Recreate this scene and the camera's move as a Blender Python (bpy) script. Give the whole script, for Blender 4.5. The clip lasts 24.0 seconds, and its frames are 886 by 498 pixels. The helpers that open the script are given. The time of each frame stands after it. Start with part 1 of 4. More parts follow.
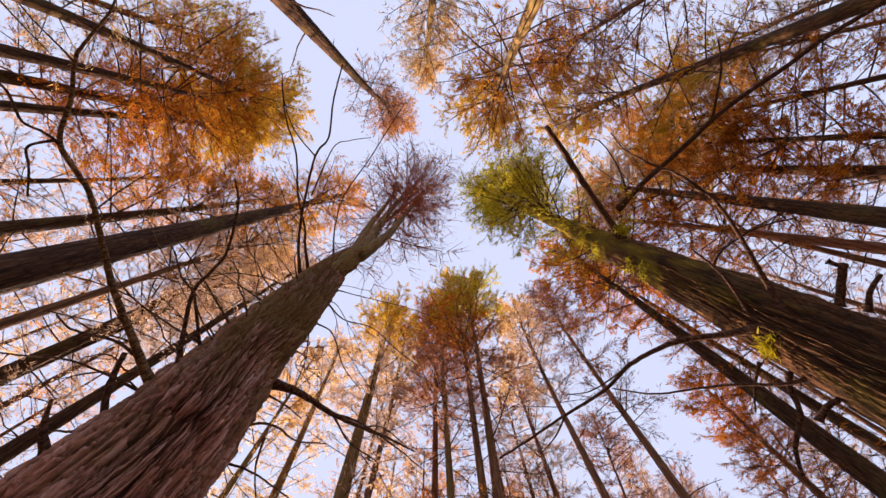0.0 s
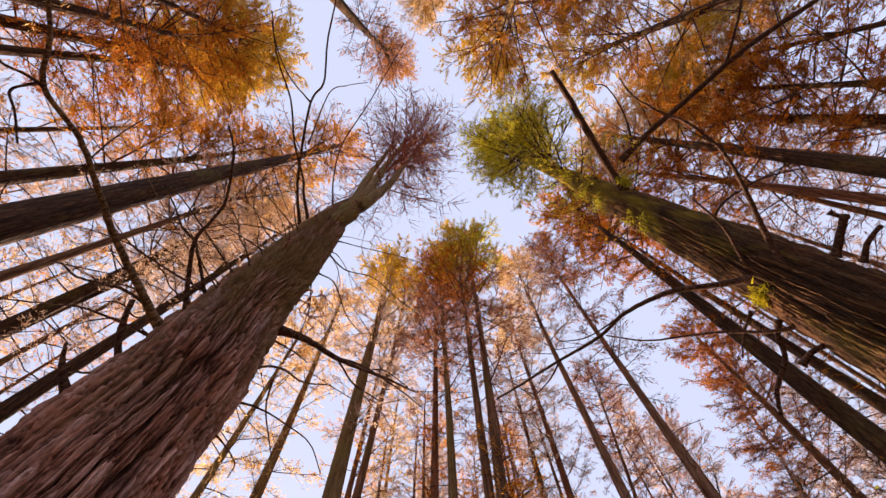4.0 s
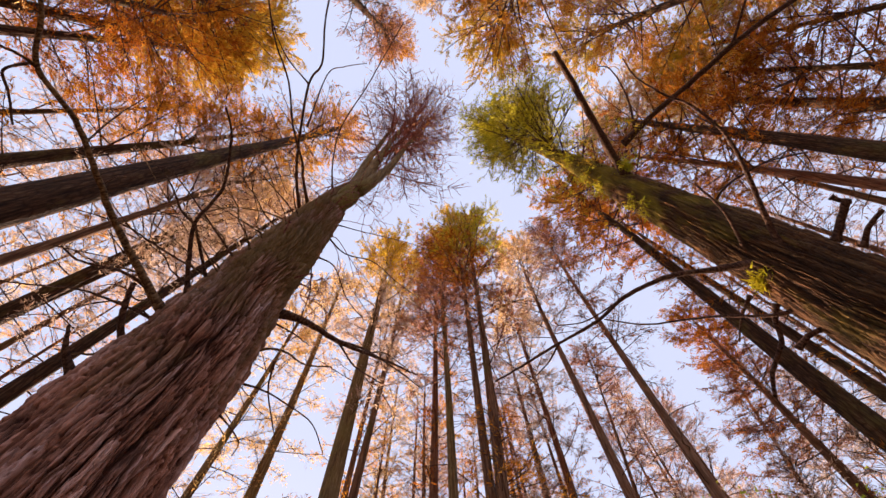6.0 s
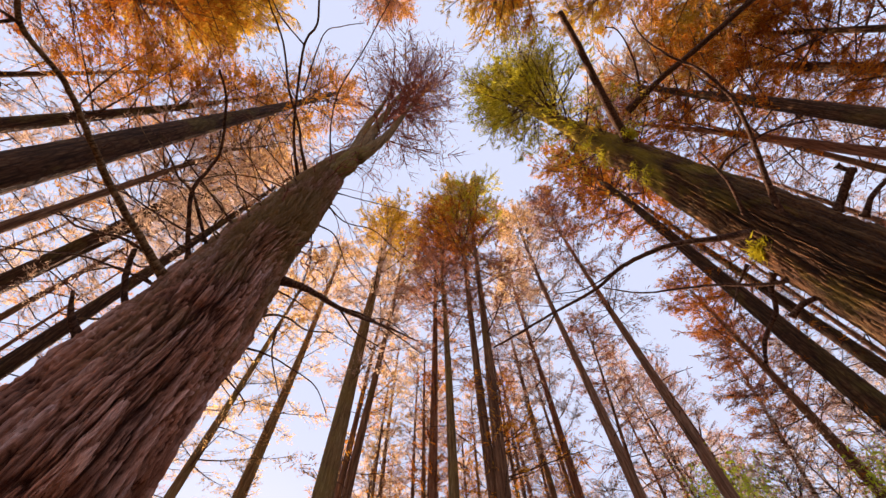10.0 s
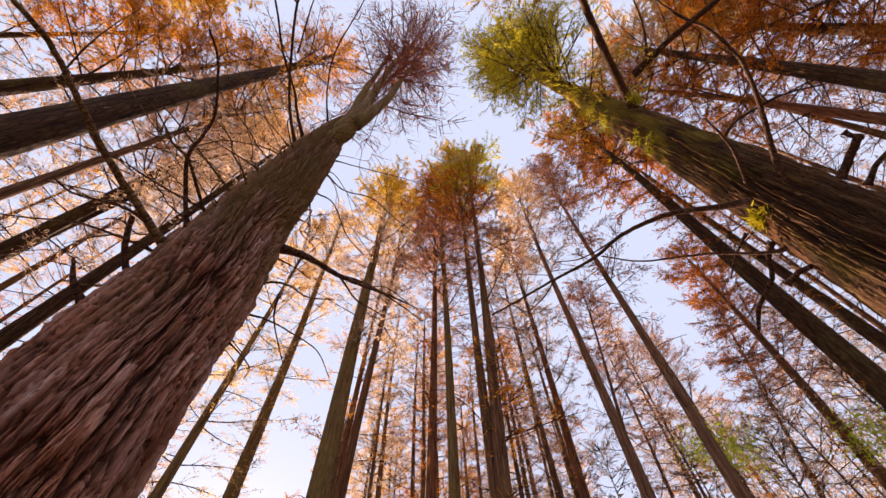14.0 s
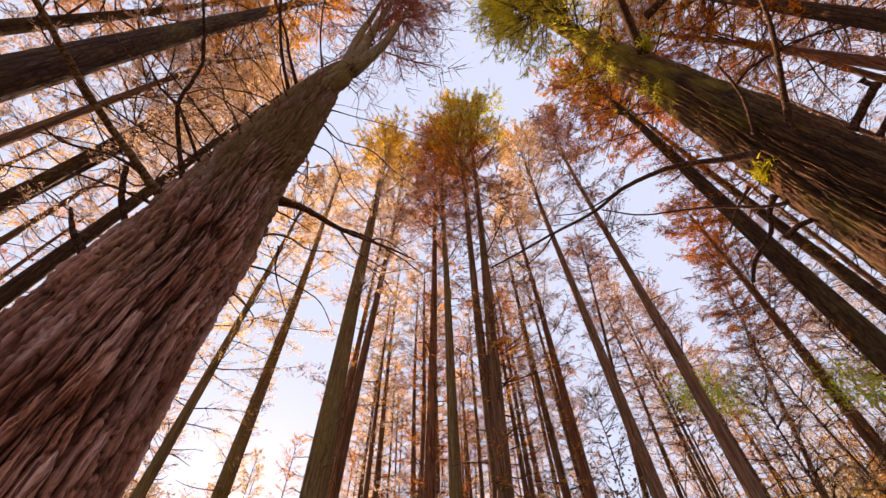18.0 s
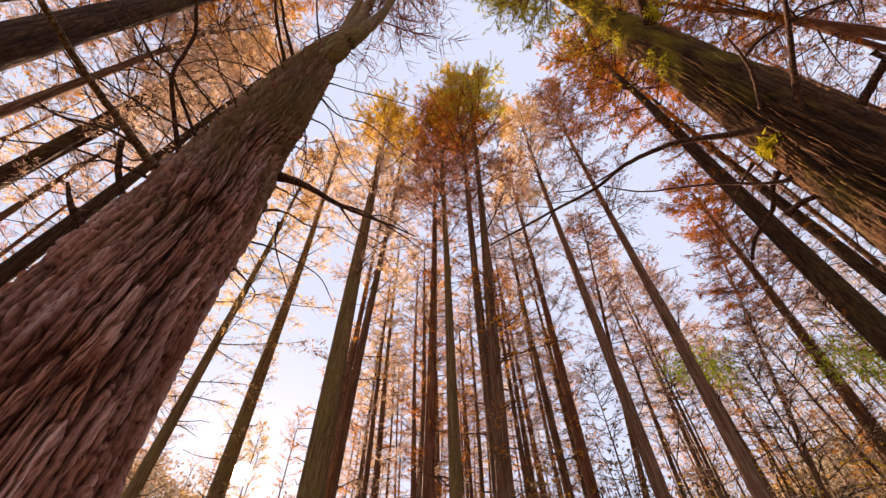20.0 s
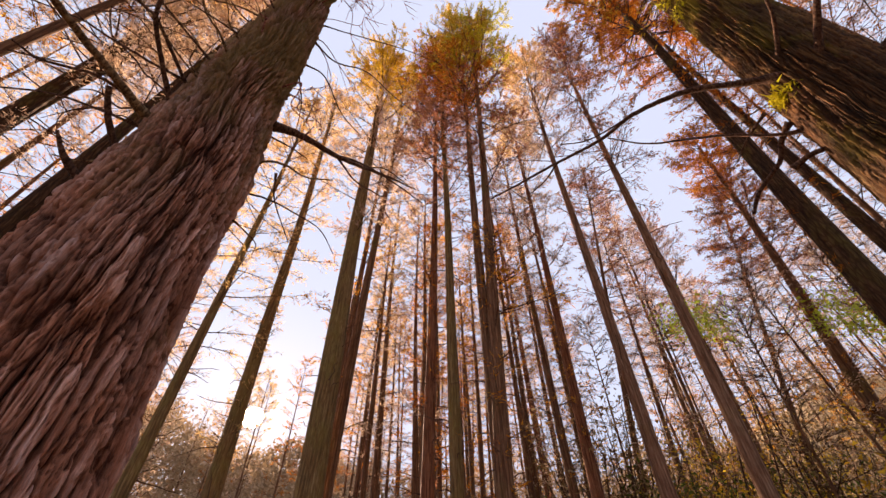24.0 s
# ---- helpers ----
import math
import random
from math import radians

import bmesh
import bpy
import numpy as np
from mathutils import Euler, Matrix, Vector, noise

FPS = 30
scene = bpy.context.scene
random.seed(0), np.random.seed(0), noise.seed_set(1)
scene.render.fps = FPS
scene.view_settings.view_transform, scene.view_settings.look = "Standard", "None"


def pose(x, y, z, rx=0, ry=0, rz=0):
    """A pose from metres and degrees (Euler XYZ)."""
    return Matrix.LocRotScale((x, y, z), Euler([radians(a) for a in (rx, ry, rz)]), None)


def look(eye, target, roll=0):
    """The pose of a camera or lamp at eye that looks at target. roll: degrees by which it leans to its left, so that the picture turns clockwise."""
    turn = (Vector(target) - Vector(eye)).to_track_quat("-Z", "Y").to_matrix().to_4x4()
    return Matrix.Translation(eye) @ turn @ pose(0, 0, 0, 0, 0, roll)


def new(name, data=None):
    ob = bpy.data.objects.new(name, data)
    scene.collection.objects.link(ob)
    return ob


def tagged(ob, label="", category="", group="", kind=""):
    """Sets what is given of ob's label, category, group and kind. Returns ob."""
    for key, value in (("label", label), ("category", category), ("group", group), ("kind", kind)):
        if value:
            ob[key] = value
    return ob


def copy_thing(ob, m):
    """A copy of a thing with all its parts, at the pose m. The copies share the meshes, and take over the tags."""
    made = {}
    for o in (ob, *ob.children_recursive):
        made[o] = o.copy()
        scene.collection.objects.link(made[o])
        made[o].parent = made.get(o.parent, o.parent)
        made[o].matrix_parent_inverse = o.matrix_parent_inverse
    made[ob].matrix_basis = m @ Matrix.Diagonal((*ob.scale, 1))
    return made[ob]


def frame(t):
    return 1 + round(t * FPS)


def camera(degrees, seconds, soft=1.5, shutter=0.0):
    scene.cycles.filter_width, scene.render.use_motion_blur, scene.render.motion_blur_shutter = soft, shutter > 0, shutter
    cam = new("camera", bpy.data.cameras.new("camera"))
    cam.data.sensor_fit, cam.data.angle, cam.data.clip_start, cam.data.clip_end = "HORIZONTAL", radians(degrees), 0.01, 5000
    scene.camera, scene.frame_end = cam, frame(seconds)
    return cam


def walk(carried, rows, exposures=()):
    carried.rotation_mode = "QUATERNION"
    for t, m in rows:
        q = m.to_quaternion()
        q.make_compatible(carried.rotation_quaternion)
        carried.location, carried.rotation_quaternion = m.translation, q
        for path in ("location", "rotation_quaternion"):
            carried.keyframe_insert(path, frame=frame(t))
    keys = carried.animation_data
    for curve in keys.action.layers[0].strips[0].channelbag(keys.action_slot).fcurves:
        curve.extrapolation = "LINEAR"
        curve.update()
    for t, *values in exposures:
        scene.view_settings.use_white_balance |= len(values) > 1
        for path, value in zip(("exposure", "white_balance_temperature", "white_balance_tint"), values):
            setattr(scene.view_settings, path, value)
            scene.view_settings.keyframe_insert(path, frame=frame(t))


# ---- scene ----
cam = camera(97.5, 24.0, soft=1.45)
# seconds, x, y, z, yaw, pitch, roll
ROWS = (
    (0, 0.000, 0.000, 1.500, -3.74, 77.34, 3.80),
    (0.5, 0.000, 0.002, 1.500, -3.46, 76.39, 3.56),
    (1, 0.000, 0.004, 1.499, -3.24, 75.54, 3.33),
    (1.5, 0.000, 0.006, 1.499, -3.03, 74.61, 3.11),
    (2, 0.000, 0.008, 1.498, -2.85, 73.75, 2.92),
    (2.5, 0.000, 0.011, 1.497, -2.68, 72.81, 2.75),
    (4.5, 0.001, 0.018, 1.495, -2.23, 69.74, 2.23),
    (5, 0.001, 0.019, 1.495, -2.17, 69.21, 2.15),
    (6, 0.001, 0.022, 1.494, -2.06, 68.10, 1.99),
    (7, 0.001, 0.024, 1.493, -1.96, 66.99, 1.85),
    (8, 0.001, 0.027, 1.492, -1.88, 65.88, 1.72),
    (9, 0.002, 0.029, 1.491, -1.80, 64.68, 1.60),
    (10, 0.002, 0.032, 1.490, -1.74, 63.60, 1.49),
    (10.5, 0.002, 0.033, 1.489, -1.72, 63.08, 1.47),
    (12.5, 0.003, 0.038, 1.487, -1.63, 60.91, 1.40),
    (13, 0.003, 0.039, 1.486, -1.67, 60.37, 1.38),
    (13.5, 0.003, 0.041, 1.486, -1.66, 59.81, 1.36),
    (14, 0.004, 0.042, 1.485, -1.63, 59.10, 1.34),
    (15, 0.004, 0.046, 1.483, -1.57, 57.39, 1.28),
    (16, 0.005, 0.050, 1.481, -1.52, 55.79, 1.21),
    (17, 0.006, 0.053, 1.479, -1.47, 54.14, 1.13),
    (18, 0.007, 0.057, 1.476, -1.42, 52.46, 1.03),
    (18.5, 0.007, 0.059, 1.475, -1.39, 51.60, 0.98),
    (20.5, 0.009, 0.067, 1.470, -1.29, 48.35, 0.76),
    (21, 0.010, 0.069, 1.469, -1.27, 47.54, 0.71),
    (22, 0.011, 0.072, 1.466, -1.21, 45.88, 0.63),
    (23, 0.012, 0.076, 1.463, -1.14, 44.22, 0.57),
    (24, 0.013, 0.080, 1.460, -1.07, 42.59, 0.50),
)


def held(x, y, z, yaw, pitch, roll):
    """Pose of the camera: turned, raised from the horizon, leaned to its right."""
    return pose(x, y, z, 0, 0, yaw) @ pose(0, 0, 0, 90 + pitch) @ pose(0, 0, 0, 0, 0, -roll)


walk(cam, [(r[0], held(*r[1:])) for r in ROWS], [(0, 1.72, 6850, 27), (10, 1.75, 6920, 26), (24, 1.8, 7250, 25)])

# ---- sky and sun ----
SUN_UP, SUN_SIDE = 17.6, -24.6
world = bpy.data.worlds.new("world")
scene.world = world
world.use_nodes = True
wn, wl = world.node_tree.nodes, world.node_tree.links
sky = wn.new("ShaderNodeTexSky")
sky.sky_type, sky.sun_disc = "NISHITA", False
sky.sun_elevation, sky.sun_rotation = radians(SUN_UP), radians(SUN_SIDE)
sky.air_density, sky.dust_density, sky.ozone_density = 1.0, 1.2, 1.0
haze = wn.new("ShaderNodeMix")
haze.data_type = "RGBA"
haze.inputs["Factor"].default_value = 0.97
haze.inputs["B"].default_value = (1.62, 2.0, 2.6, 1)
wl.new(sky.outputs["Color"], haze.inputs["A"])
wl.new(haze.outputs["Result"], wn["Background"].inputs["Color"])
wn["Background"].inputs["Strength"].default_value = 0.12
sun_data = bpy.data.lights.new("sun", "SUN")
sun_data.energy, sun_data.angle, sun_data.color = 4.3, radians(0.5), (1.0, 0.82, 0.6)
sun = new("sun", sun_data)
to_sun = Vector((math.sin(radians(SUN_SIDE)) * math.cos(radians(SUN_UP)), math.cos(radians(SUN_SIDE)) * math.cos(radians(SUN_UP)), math.sin(radians(SUN_UP))))
sun.matrix_world = look(to_sun * 60, (0, 0, 0))



def visible_sun():
    """The sun as a small bright ball far behind everything; the lamp's light passes through it."""
    bm = bmesh.new()
    bmesh.ops.create_uvsphere(bm, u_segments=32, v_segments=16, radius=2200 * math.tan(radians(1.2)))
    me = bpy.data.meshes.new("sun_ball")
    bm.to_mesh(me)
    bm.free()
    m = bpy.data.materials.new("sunlight")
    m.use_nodes = True
    n, l = m.node_tree.nodes, m.node_tree.links
    n.remove(n["Principled BSDF"])
    glow, clear, both = n.new("ShaderNodeEmission"), n.new("ShaderNodeBsdfTransparent"), n.new("ShaderNodeAddShader")
    glow.inputs["Color"].default_value, glow.inputs["Strength"].default_value = (1, 0.93, 0.74, 1), 6
    l.new(glow.outputs[0], both.inputs[0])
    l.new(clear.outputs[0], both.inputs[1])
    l.new(both.outputs[0], n["Material Output"].inputs["Surface"])
    me.materials.append(m)
    ob = new("backdrop_sun", me)
    ob.location = to_sun * 2200
    tagged(ob, "low white sun shining through the woods", "sun", kind="structure")


visible_sun()

# ---- materials ----


def material(name):
    m = bpy.data.materials.new(name)
    m.use_nodes = True
    return m, m.node_tree.nodes, m.node_tree.links


def ramp(n, stops):
    r = n.new("ShaderNodeValToRGB")
    e = r.color_ramp.elements
    while len(e) < len(stops):
        e.new(0.5)
    for item, (at, colour) in zip(e, stops):
        item.position, item.color = at, (*colour, 1)
    return r


def noise_at(n, l, scale, stretch=(1, 1, 1), detail=4, rough=0.6):
    coord = n.new("ShaderNodeTexCoord")
    m = n.new("ShaderNodeMapping")
    m.inputs["Scale"].default_value = stretch
    t = n.new("ShaderNodeTexNoise")
    t.inputs["Scale"].default_value, t.inputs["Detail"].default_value, t.inputs["Roughness"].default_value = scale, detail, rough
    l.new(coord.outputs["Object"], m.inputs["Vector"])
    l.new(m.outputs["Vector"], t.inputs["Vector"])
    return t


def mix_colour(n, l, fac, a, b):
    x = n.new("ShaderNodeMix")
    x.data_type = "RGBA"
    l.new(fac, x.inputs["Factor"])
    for socket, value in (("A", a), ("B", b)):
        if isinstance(value, tuple):
            x.inputs[socket].default_value = (*value, 1)
        else:
            l.new(value, x.inputs[socket])
    return x.outputs["Result"]


def bark(name, dark, mid, light, moss, moss_share, grain=1.0, bump=0.5, plates=None):
    """Fibrous bark: long vertical strips, with patches of moss and algae."""
    m, n, l = material(name)
    strips = noise_at(n, l, 26 * grain, (1, 1, 0.055), 4, 0.6)
    fine = noise_at(n, l, 120 * grain, (1, 1, 0.07), 3, 0.7)
    patches = noise_at(n, l, 1.7, (1, 1, 0.5), 4, 0.6)
    c = ramp(n, ((0.36, dark), (0.5, mid), (0.66, light)))
    l.new(strips.outputs["Fac"], c.inputs["Fac"])
    c2 = ramp(n, ((0.3, (0.8, 0.78, 0.77)), (0.7, (1.15, 1.12, 1.1))))
    l.new(fine.outputs["Fac"], c2.inputs["Fac"])
    mul = n.new("ShaderNodeMix")
    mul.data_type, mul.blend_type = "RGBA", "MULTIPLY"
    mul.inputs["Factor"].default_value = 1
    l.new(c.outputs["Color"], mul.inputs["A"])
    l.new(c2.outputs["Color"], mul.inputs["B"])
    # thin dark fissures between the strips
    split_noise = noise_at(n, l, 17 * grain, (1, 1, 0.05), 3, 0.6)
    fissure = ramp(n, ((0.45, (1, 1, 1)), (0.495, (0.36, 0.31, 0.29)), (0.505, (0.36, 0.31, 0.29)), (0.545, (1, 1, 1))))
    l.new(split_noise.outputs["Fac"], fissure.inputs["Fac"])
    if plates:
        # long braided plates with furrows between them
        size, stretch, depth = plates
        warp = noise_at(n, l, 4.5, (1, 1, 0.6), 3, 0.6)
        push, add = n.new("ShaderNodeVectorMath"), n.new("ShaderNodeVectorMath")
        push.operation = "MULTIPLY_ADD"
        push.inputs[1].default_value, push.inputs[2].default_value = (0.07, 0.07, 0.4), (-0.035, -0.035, -0.2)
        l.new(warp.outputs["Color"], push.inputs[0])
        l.new(n.new("ShaderNodeTexCoord").outputs["Object"], add.inputs[0])
        l.new(push.outputs[0], add.inputs[1])
        squeeze, cells = n.new("ShaderNodeMapping"), n.new("ShaderNodeTexVoronoi")
        squeeze.inputs["Scale"].default_value = (1, 1, stretch)
        cells.feature = "DISTANCE_TO_EDGE"
        cells.inputs["Scale"].default_value = size
        l.new(add.outputs[0], squeeze.inputs["Vector"])
        l.new(squeeze.outputs["Vector"], cells.inputs["Vector"])
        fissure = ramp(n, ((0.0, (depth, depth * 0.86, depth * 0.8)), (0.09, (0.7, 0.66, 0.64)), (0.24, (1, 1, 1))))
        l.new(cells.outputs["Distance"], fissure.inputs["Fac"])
    share = ramp(n, ((0.66 - moss_share, (0, 0, 0)), (0.86 - moss_share, (1, 1, 1))))
    l.new(patches.outputs["Fac"], share.inputs["Fac"])
    tinted = mix_colour(n, l, share.outputs["Color"], mul.outputs["Result"], moss)
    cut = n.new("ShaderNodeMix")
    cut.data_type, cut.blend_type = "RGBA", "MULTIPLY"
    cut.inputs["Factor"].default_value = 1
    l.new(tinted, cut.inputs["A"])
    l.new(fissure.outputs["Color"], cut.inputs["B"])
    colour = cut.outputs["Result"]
    p = n["Principled BSDF"]
    l.new(colour, p.inputs["Base Color"])
    p.inputs["Roughness"].default_value = 0.9
    p.inputs["Specular IOR Level"].default_value = 0.2
    b = n.new("ShaderNodeBump")
    b.inputs["Strength"].default_value, b.inputs["Distance"].default_value = bump, 0.03
    l.new(strips.outputs["Fac"], b.inputs["Height"])
    b2 = n.new("ShaderNodeBump")
    b2.inputs["Strength"].default_value, b2.inputs["Distance"].default_value = bump, 0.006
    l.new(fine.outputs["Fac"], b2.inputs["Height"])
    l.new(b.outputs["Normal"], b2.inputs["Normal"])
    b3 = n.new("ShaderNodeBump")
    b3.inputs["Strength"].default_value, b3.inputs["Distance"].default_value = bump, 0.02
    l.new(fissure.outputs["Color"], b3.inputs["Height"])
    l.new(b2.outputs["Normal"], b3.inputs["Normal"])
    l.new(b3.outputs["Normal"], p.inputs["Normal"])
    return m


def leaf(name, a, b, c, through_share=0.6):
    """Needle sprays that let light through; the colour changes from spray to spray and in drifts."""
    m, n, l = material(name)
    n.remove(n["Principled BSDF"])
    geo = n.new("ShaderNodeNewGeometry")
    drift = noise_at(n, l, 0.9, (1, 1, 1), 3)
    add = n.new("ShaderNodeMath")
    add.operation = "MULTIPLY_ADD"
    add.inputs[1].default_value = 0.55
    l.new(geo.outputs["Random Per Island"], add.inputs[0])
    scaled = n.new("ShaderNodeMath")
    scaled.operation = "MULTIPLY_ADD"
    scaled.inputs[1].default_value, scaled.inputs[2].default_value = 1.1, -0.33
    l.new(drift.outputs["Fac"], scaled.inputs[0])
    l.new(scaled.outputs[0], add.inputs[2])
    r = ramp(n, ((0.08, a), (0.5, b), (0.92, c)))
    l.new(add.outputs[0], r.inputs["Fac"])
    d, t, mixer = n.new("ShaderNodeBsdfDiffuse"), n.new("ShaderNodeBsdfTranslucent"), n.new("ShaderNodeMixShader")
    mixer.inputs[0].default_value = through_share
    l.new(r.outputs["Color"], d.inputs["Color"])
    l.new(r.outputs["Color"], t.inputs["Color"])
    l.new(d.outputs[0], mixer.inputs[1])
    l.new(t.outputs[0], mixer.inputs[2])
    l.new(mixer.outputs[0], n["Material Output"].inputs["Surface"])
    return m


def near_bark(name, inner, outer, pale, moss, moss_share, moss_from):
    """Stringy bark of a near trunk: red inner bark, grey weathered plates, fibres and patches of algae."""
    m, n, l = material(name)
    old = n.new("ShaderNodeAttribute")
    old.attribute_name = "weathering"
    fibres, fine, blotch = noise_at(n, l, 42, (1, 1, 0.07), 5, 0.65), noise_at(n, l, 170, (1, 1, 0.12), 3, 0.7), noise_at(n, l, 5, (1, 1, 0.35), 4, 0.6)
    tone = n.new("ShaderNodeMath")
    tone.operation = "MULTIPLY_ADD"
    tone.inputs[1].default_value = 0.7
    spread = n.new("ShaderNodeMath")
    spread.operation = "MULTIPLY_ADD"
    spread.inputs[1].default_value, spread.inputs[2].default_value = 0.9, -0.3
    l.new(fibres.outputs["Fac"], spread.inputs[0])
    l.new(old.outputs["Fac"], tone.inputs[0])
    l.new(spread.outputs[0], tone.inputs[2])
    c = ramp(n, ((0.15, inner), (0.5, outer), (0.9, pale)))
    l.new(tone.outputs[0], c.inputs["Fac"])
    warm = ramp(n, ((0.35, (1.12, 0.92, 0.8)), (0.65, (0.92, 0.97, 1.08))))
    l.new(blotch.outputs["Fac"], warm.inputs["Fac"])
    speck = ramp(n, ((0.3, (0.7, 0.68, 0.67)), (0.7, (1.2, 1.18, 1.15))))
    l.new(fine.outputs["Fac"], speck.inputs["Fac"])
    colour = c.outputs["Color"]
    for tint in (warm, speck):
        mul = n.new("ShaderNodeMix")
        mul.data_type, mul.blend_type = "RGBA", "MULTIPLY"
        mul.inputs["Factor"].default_value = 1
        l.new(colour, mul.inputs["A"])
        l.new(tint.outputs["Color"], mul.inputs["B"])
        colour = mul.outputs["Result"]
    # algae and moss, thicker on the upper trunk
    patches = noise_at(n, l, 3.2, (1, 1, 0.35), 5, 0.65)
    split, rise, total = n.new("ShaderNodeSeparateXYZ"), n.new("ShaderNodeMapRange"), n.new("ShaderNodeMath")
    l.new(n.new("ShaderNodeTexCoord").outputs["Object"], split.inputs["Vector"])
    rise.inputs["From Min"].default_value, rise.inputs["From Max"].default_value = moss_from
    rise.inputs["To Max"].default_value = 0.3
    l.new(split.outputs["Z"], rise.inputs["Value"])
    total.operation = "ADD"
    l.new(rise.outputs["Result"], total.inputs[0])
    l.new(patches.outputs["Fac"], total.inputs[1])
    share = ramp(n, ((0.66 - moss_share, (0, 0, 0)), (0.9 - moss_share, (0.85, 0.85, 0.85))))
    l.new(total.outputs[0], share.inputs["Fac"])
    moss_tone = mix_colour(n, l, fibres.outputs["Fac"], tuple(v * 0.45 for v in moss), tuple(min(v * 1.5, 1) for v in moss))
    colour = mix_colour(n, l, share.outputs["Color"], colour, moss_tone)
    p = n["Principled BSDF"]
    l.new(colour, p.inputs["Base Color"])
    p.inputs["Roughness"].default_value, p.inputs["Specular IOR Level"].default_value = 0.88, 0.22
    b, b2, b3 = n.new("ShaderNodeBump"), n.new("ShaderNodeBump"), n.new("ShaderNodeBump")
    scales = noise_at(n, l, 55, (1, 1, 0.3), 4, 0.7)
    b3.inputs["Strength"].default_value, b3.inputs["Distance"].default_value = 0.9, 0.016
    l.new(scales.outputs["Fac"], b3.inputs["Height"])
    l.new(b3.outputs["Normal"], b.inputs["Normal"])
    b.inputs["Strength"].default_value, b.inputs["Distance"].default_value = 0.9, 0.018
    b2.inputs["Strength"].default_value, b2.inputs["Distance"].default_value = 0.7, 0.004
    l.new(fibres.outputs["Fac"], b.inputs["Height"])
    l.new(fine.outputs["Fac"], b2.inputs["Height"])
    l.new(b.outputs["Normal"], b2.inputs["Normal"])
    l.new(b2.outputs["Normal"], p.inputs["Normal"])
    return m


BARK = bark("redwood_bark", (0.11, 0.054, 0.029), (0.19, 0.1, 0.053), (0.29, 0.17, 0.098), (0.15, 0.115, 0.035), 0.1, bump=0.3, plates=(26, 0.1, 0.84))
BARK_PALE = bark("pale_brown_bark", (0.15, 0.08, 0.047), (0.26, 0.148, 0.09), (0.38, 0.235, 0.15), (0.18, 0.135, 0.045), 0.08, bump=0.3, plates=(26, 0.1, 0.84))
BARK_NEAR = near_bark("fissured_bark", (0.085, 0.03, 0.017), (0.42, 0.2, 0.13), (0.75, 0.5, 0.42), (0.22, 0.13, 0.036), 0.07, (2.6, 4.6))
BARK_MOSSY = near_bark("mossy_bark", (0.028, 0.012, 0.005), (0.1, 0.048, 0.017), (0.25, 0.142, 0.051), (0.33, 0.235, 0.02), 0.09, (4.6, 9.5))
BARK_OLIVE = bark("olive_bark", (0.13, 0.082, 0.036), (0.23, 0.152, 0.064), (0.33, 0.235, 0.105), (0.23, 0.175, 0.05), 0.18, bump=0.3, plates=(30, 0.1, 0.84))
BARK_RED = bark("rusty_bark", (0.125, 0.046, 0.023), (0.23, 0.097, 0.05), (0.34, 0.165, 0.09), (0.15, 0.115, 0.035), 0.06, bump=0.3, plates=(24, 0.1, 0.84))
# darker bark tones: deep shade on side and overhead trunks is coloured in
BARK_SHADED = bark("shaded_bark", (0.03, 0.014, 0.007), (0.075, 0.037, 0.017), (0.14, 0.075, 0.036), (0.12, 0.085, 0.022), 0.16, bump=0.7, plates=(19, 0.2, 0.55))
TWIG = bark("twig_bark", (0.045, 0.022, 0.014), (0.11, 0.057, 0.035), (0.19, 0.105, 0.066), (0.12, 0.095, 0.035), 0.04, 2.0, 0.3)
TWIG_RED = bark("reddish_twig_bark", (0.16, 0.05, 0.04), (0.34, 0.12, 0.09), (0.46, 0.2, 0.15), (0.2, 0.1, 0.06), 0.04, 2.0, 0.3)
TWIG_PALE = bark("pale_twig_bark", (0.08, 0.045, 0.021), (0.2, 0.12, 0.056), (0.31, 0.195, 0.097), (0.16, 0.12, 0.04), 0.05, 2.0, 0.3)
LEAVES = {
    "orange": leaf("orange_needles", (0.36, 0.1, 0.012), (0.58, 0.235, 0.024), (0.74, 0.42, 0.06)),
    "gold": leaf("golden_needles", (0.56, 0.3, 0.09), (0.73, 0.47, 0.18), (0.85, 0.64, 0.33)),
    "rust": leaf("rusty_needles", (0.21, 0.046, 0.009), (0.44, 0.13, 0.016), (0.66, 0.3, 0.035)),
    "lime": leaf("yellow_green_needles", (0.4, 0.32, 0.02), (0.56, 0.49, 0.03), (0.7, 0.64, 0.07)),
    "olive": leaf("olive_gold_needles", (0.5, 0.23, 0.02), (0.65, 0.41, 0.035), (0.74, 0.54, 0.065)),
    "plum": leaf("purplish_needles", (0.24, 0.09, 0.06), (0.4, 0.17, 0.09), (0.54, 0.29, 0.14)),
    "fawn": leaf("faded_needles", (0.4, 0.24, 0.15), (0.58, 0.4, 0.27), (0.74, 0.57, 0.42)),
    "green": leaf("green_leaves", (0.03, 0.055, 0.012), (0.08, 0.11, 0.022), (0.2, 0.21, 0.05)),
    "fresh": leaf("fresh_green_leaves", (0.42, 0.5, 0.03), (0.56, 0.64, 0.06), (0.68, 0.74, 0.16), 0.7),
    "brown": leaf("dry_brown_leaves", (0.12, 0.075, 0.035), (0.24, 0.16, 0.075), (0.38, 0.28, 0.14)),
    "straw": leaf("dry_straw_leaves", (0.26, 0.17, 0.08), (0.42, 0.3, 0.17), (0.55, 0.43, 0.27)),
}

# ---- mesh helpers ----


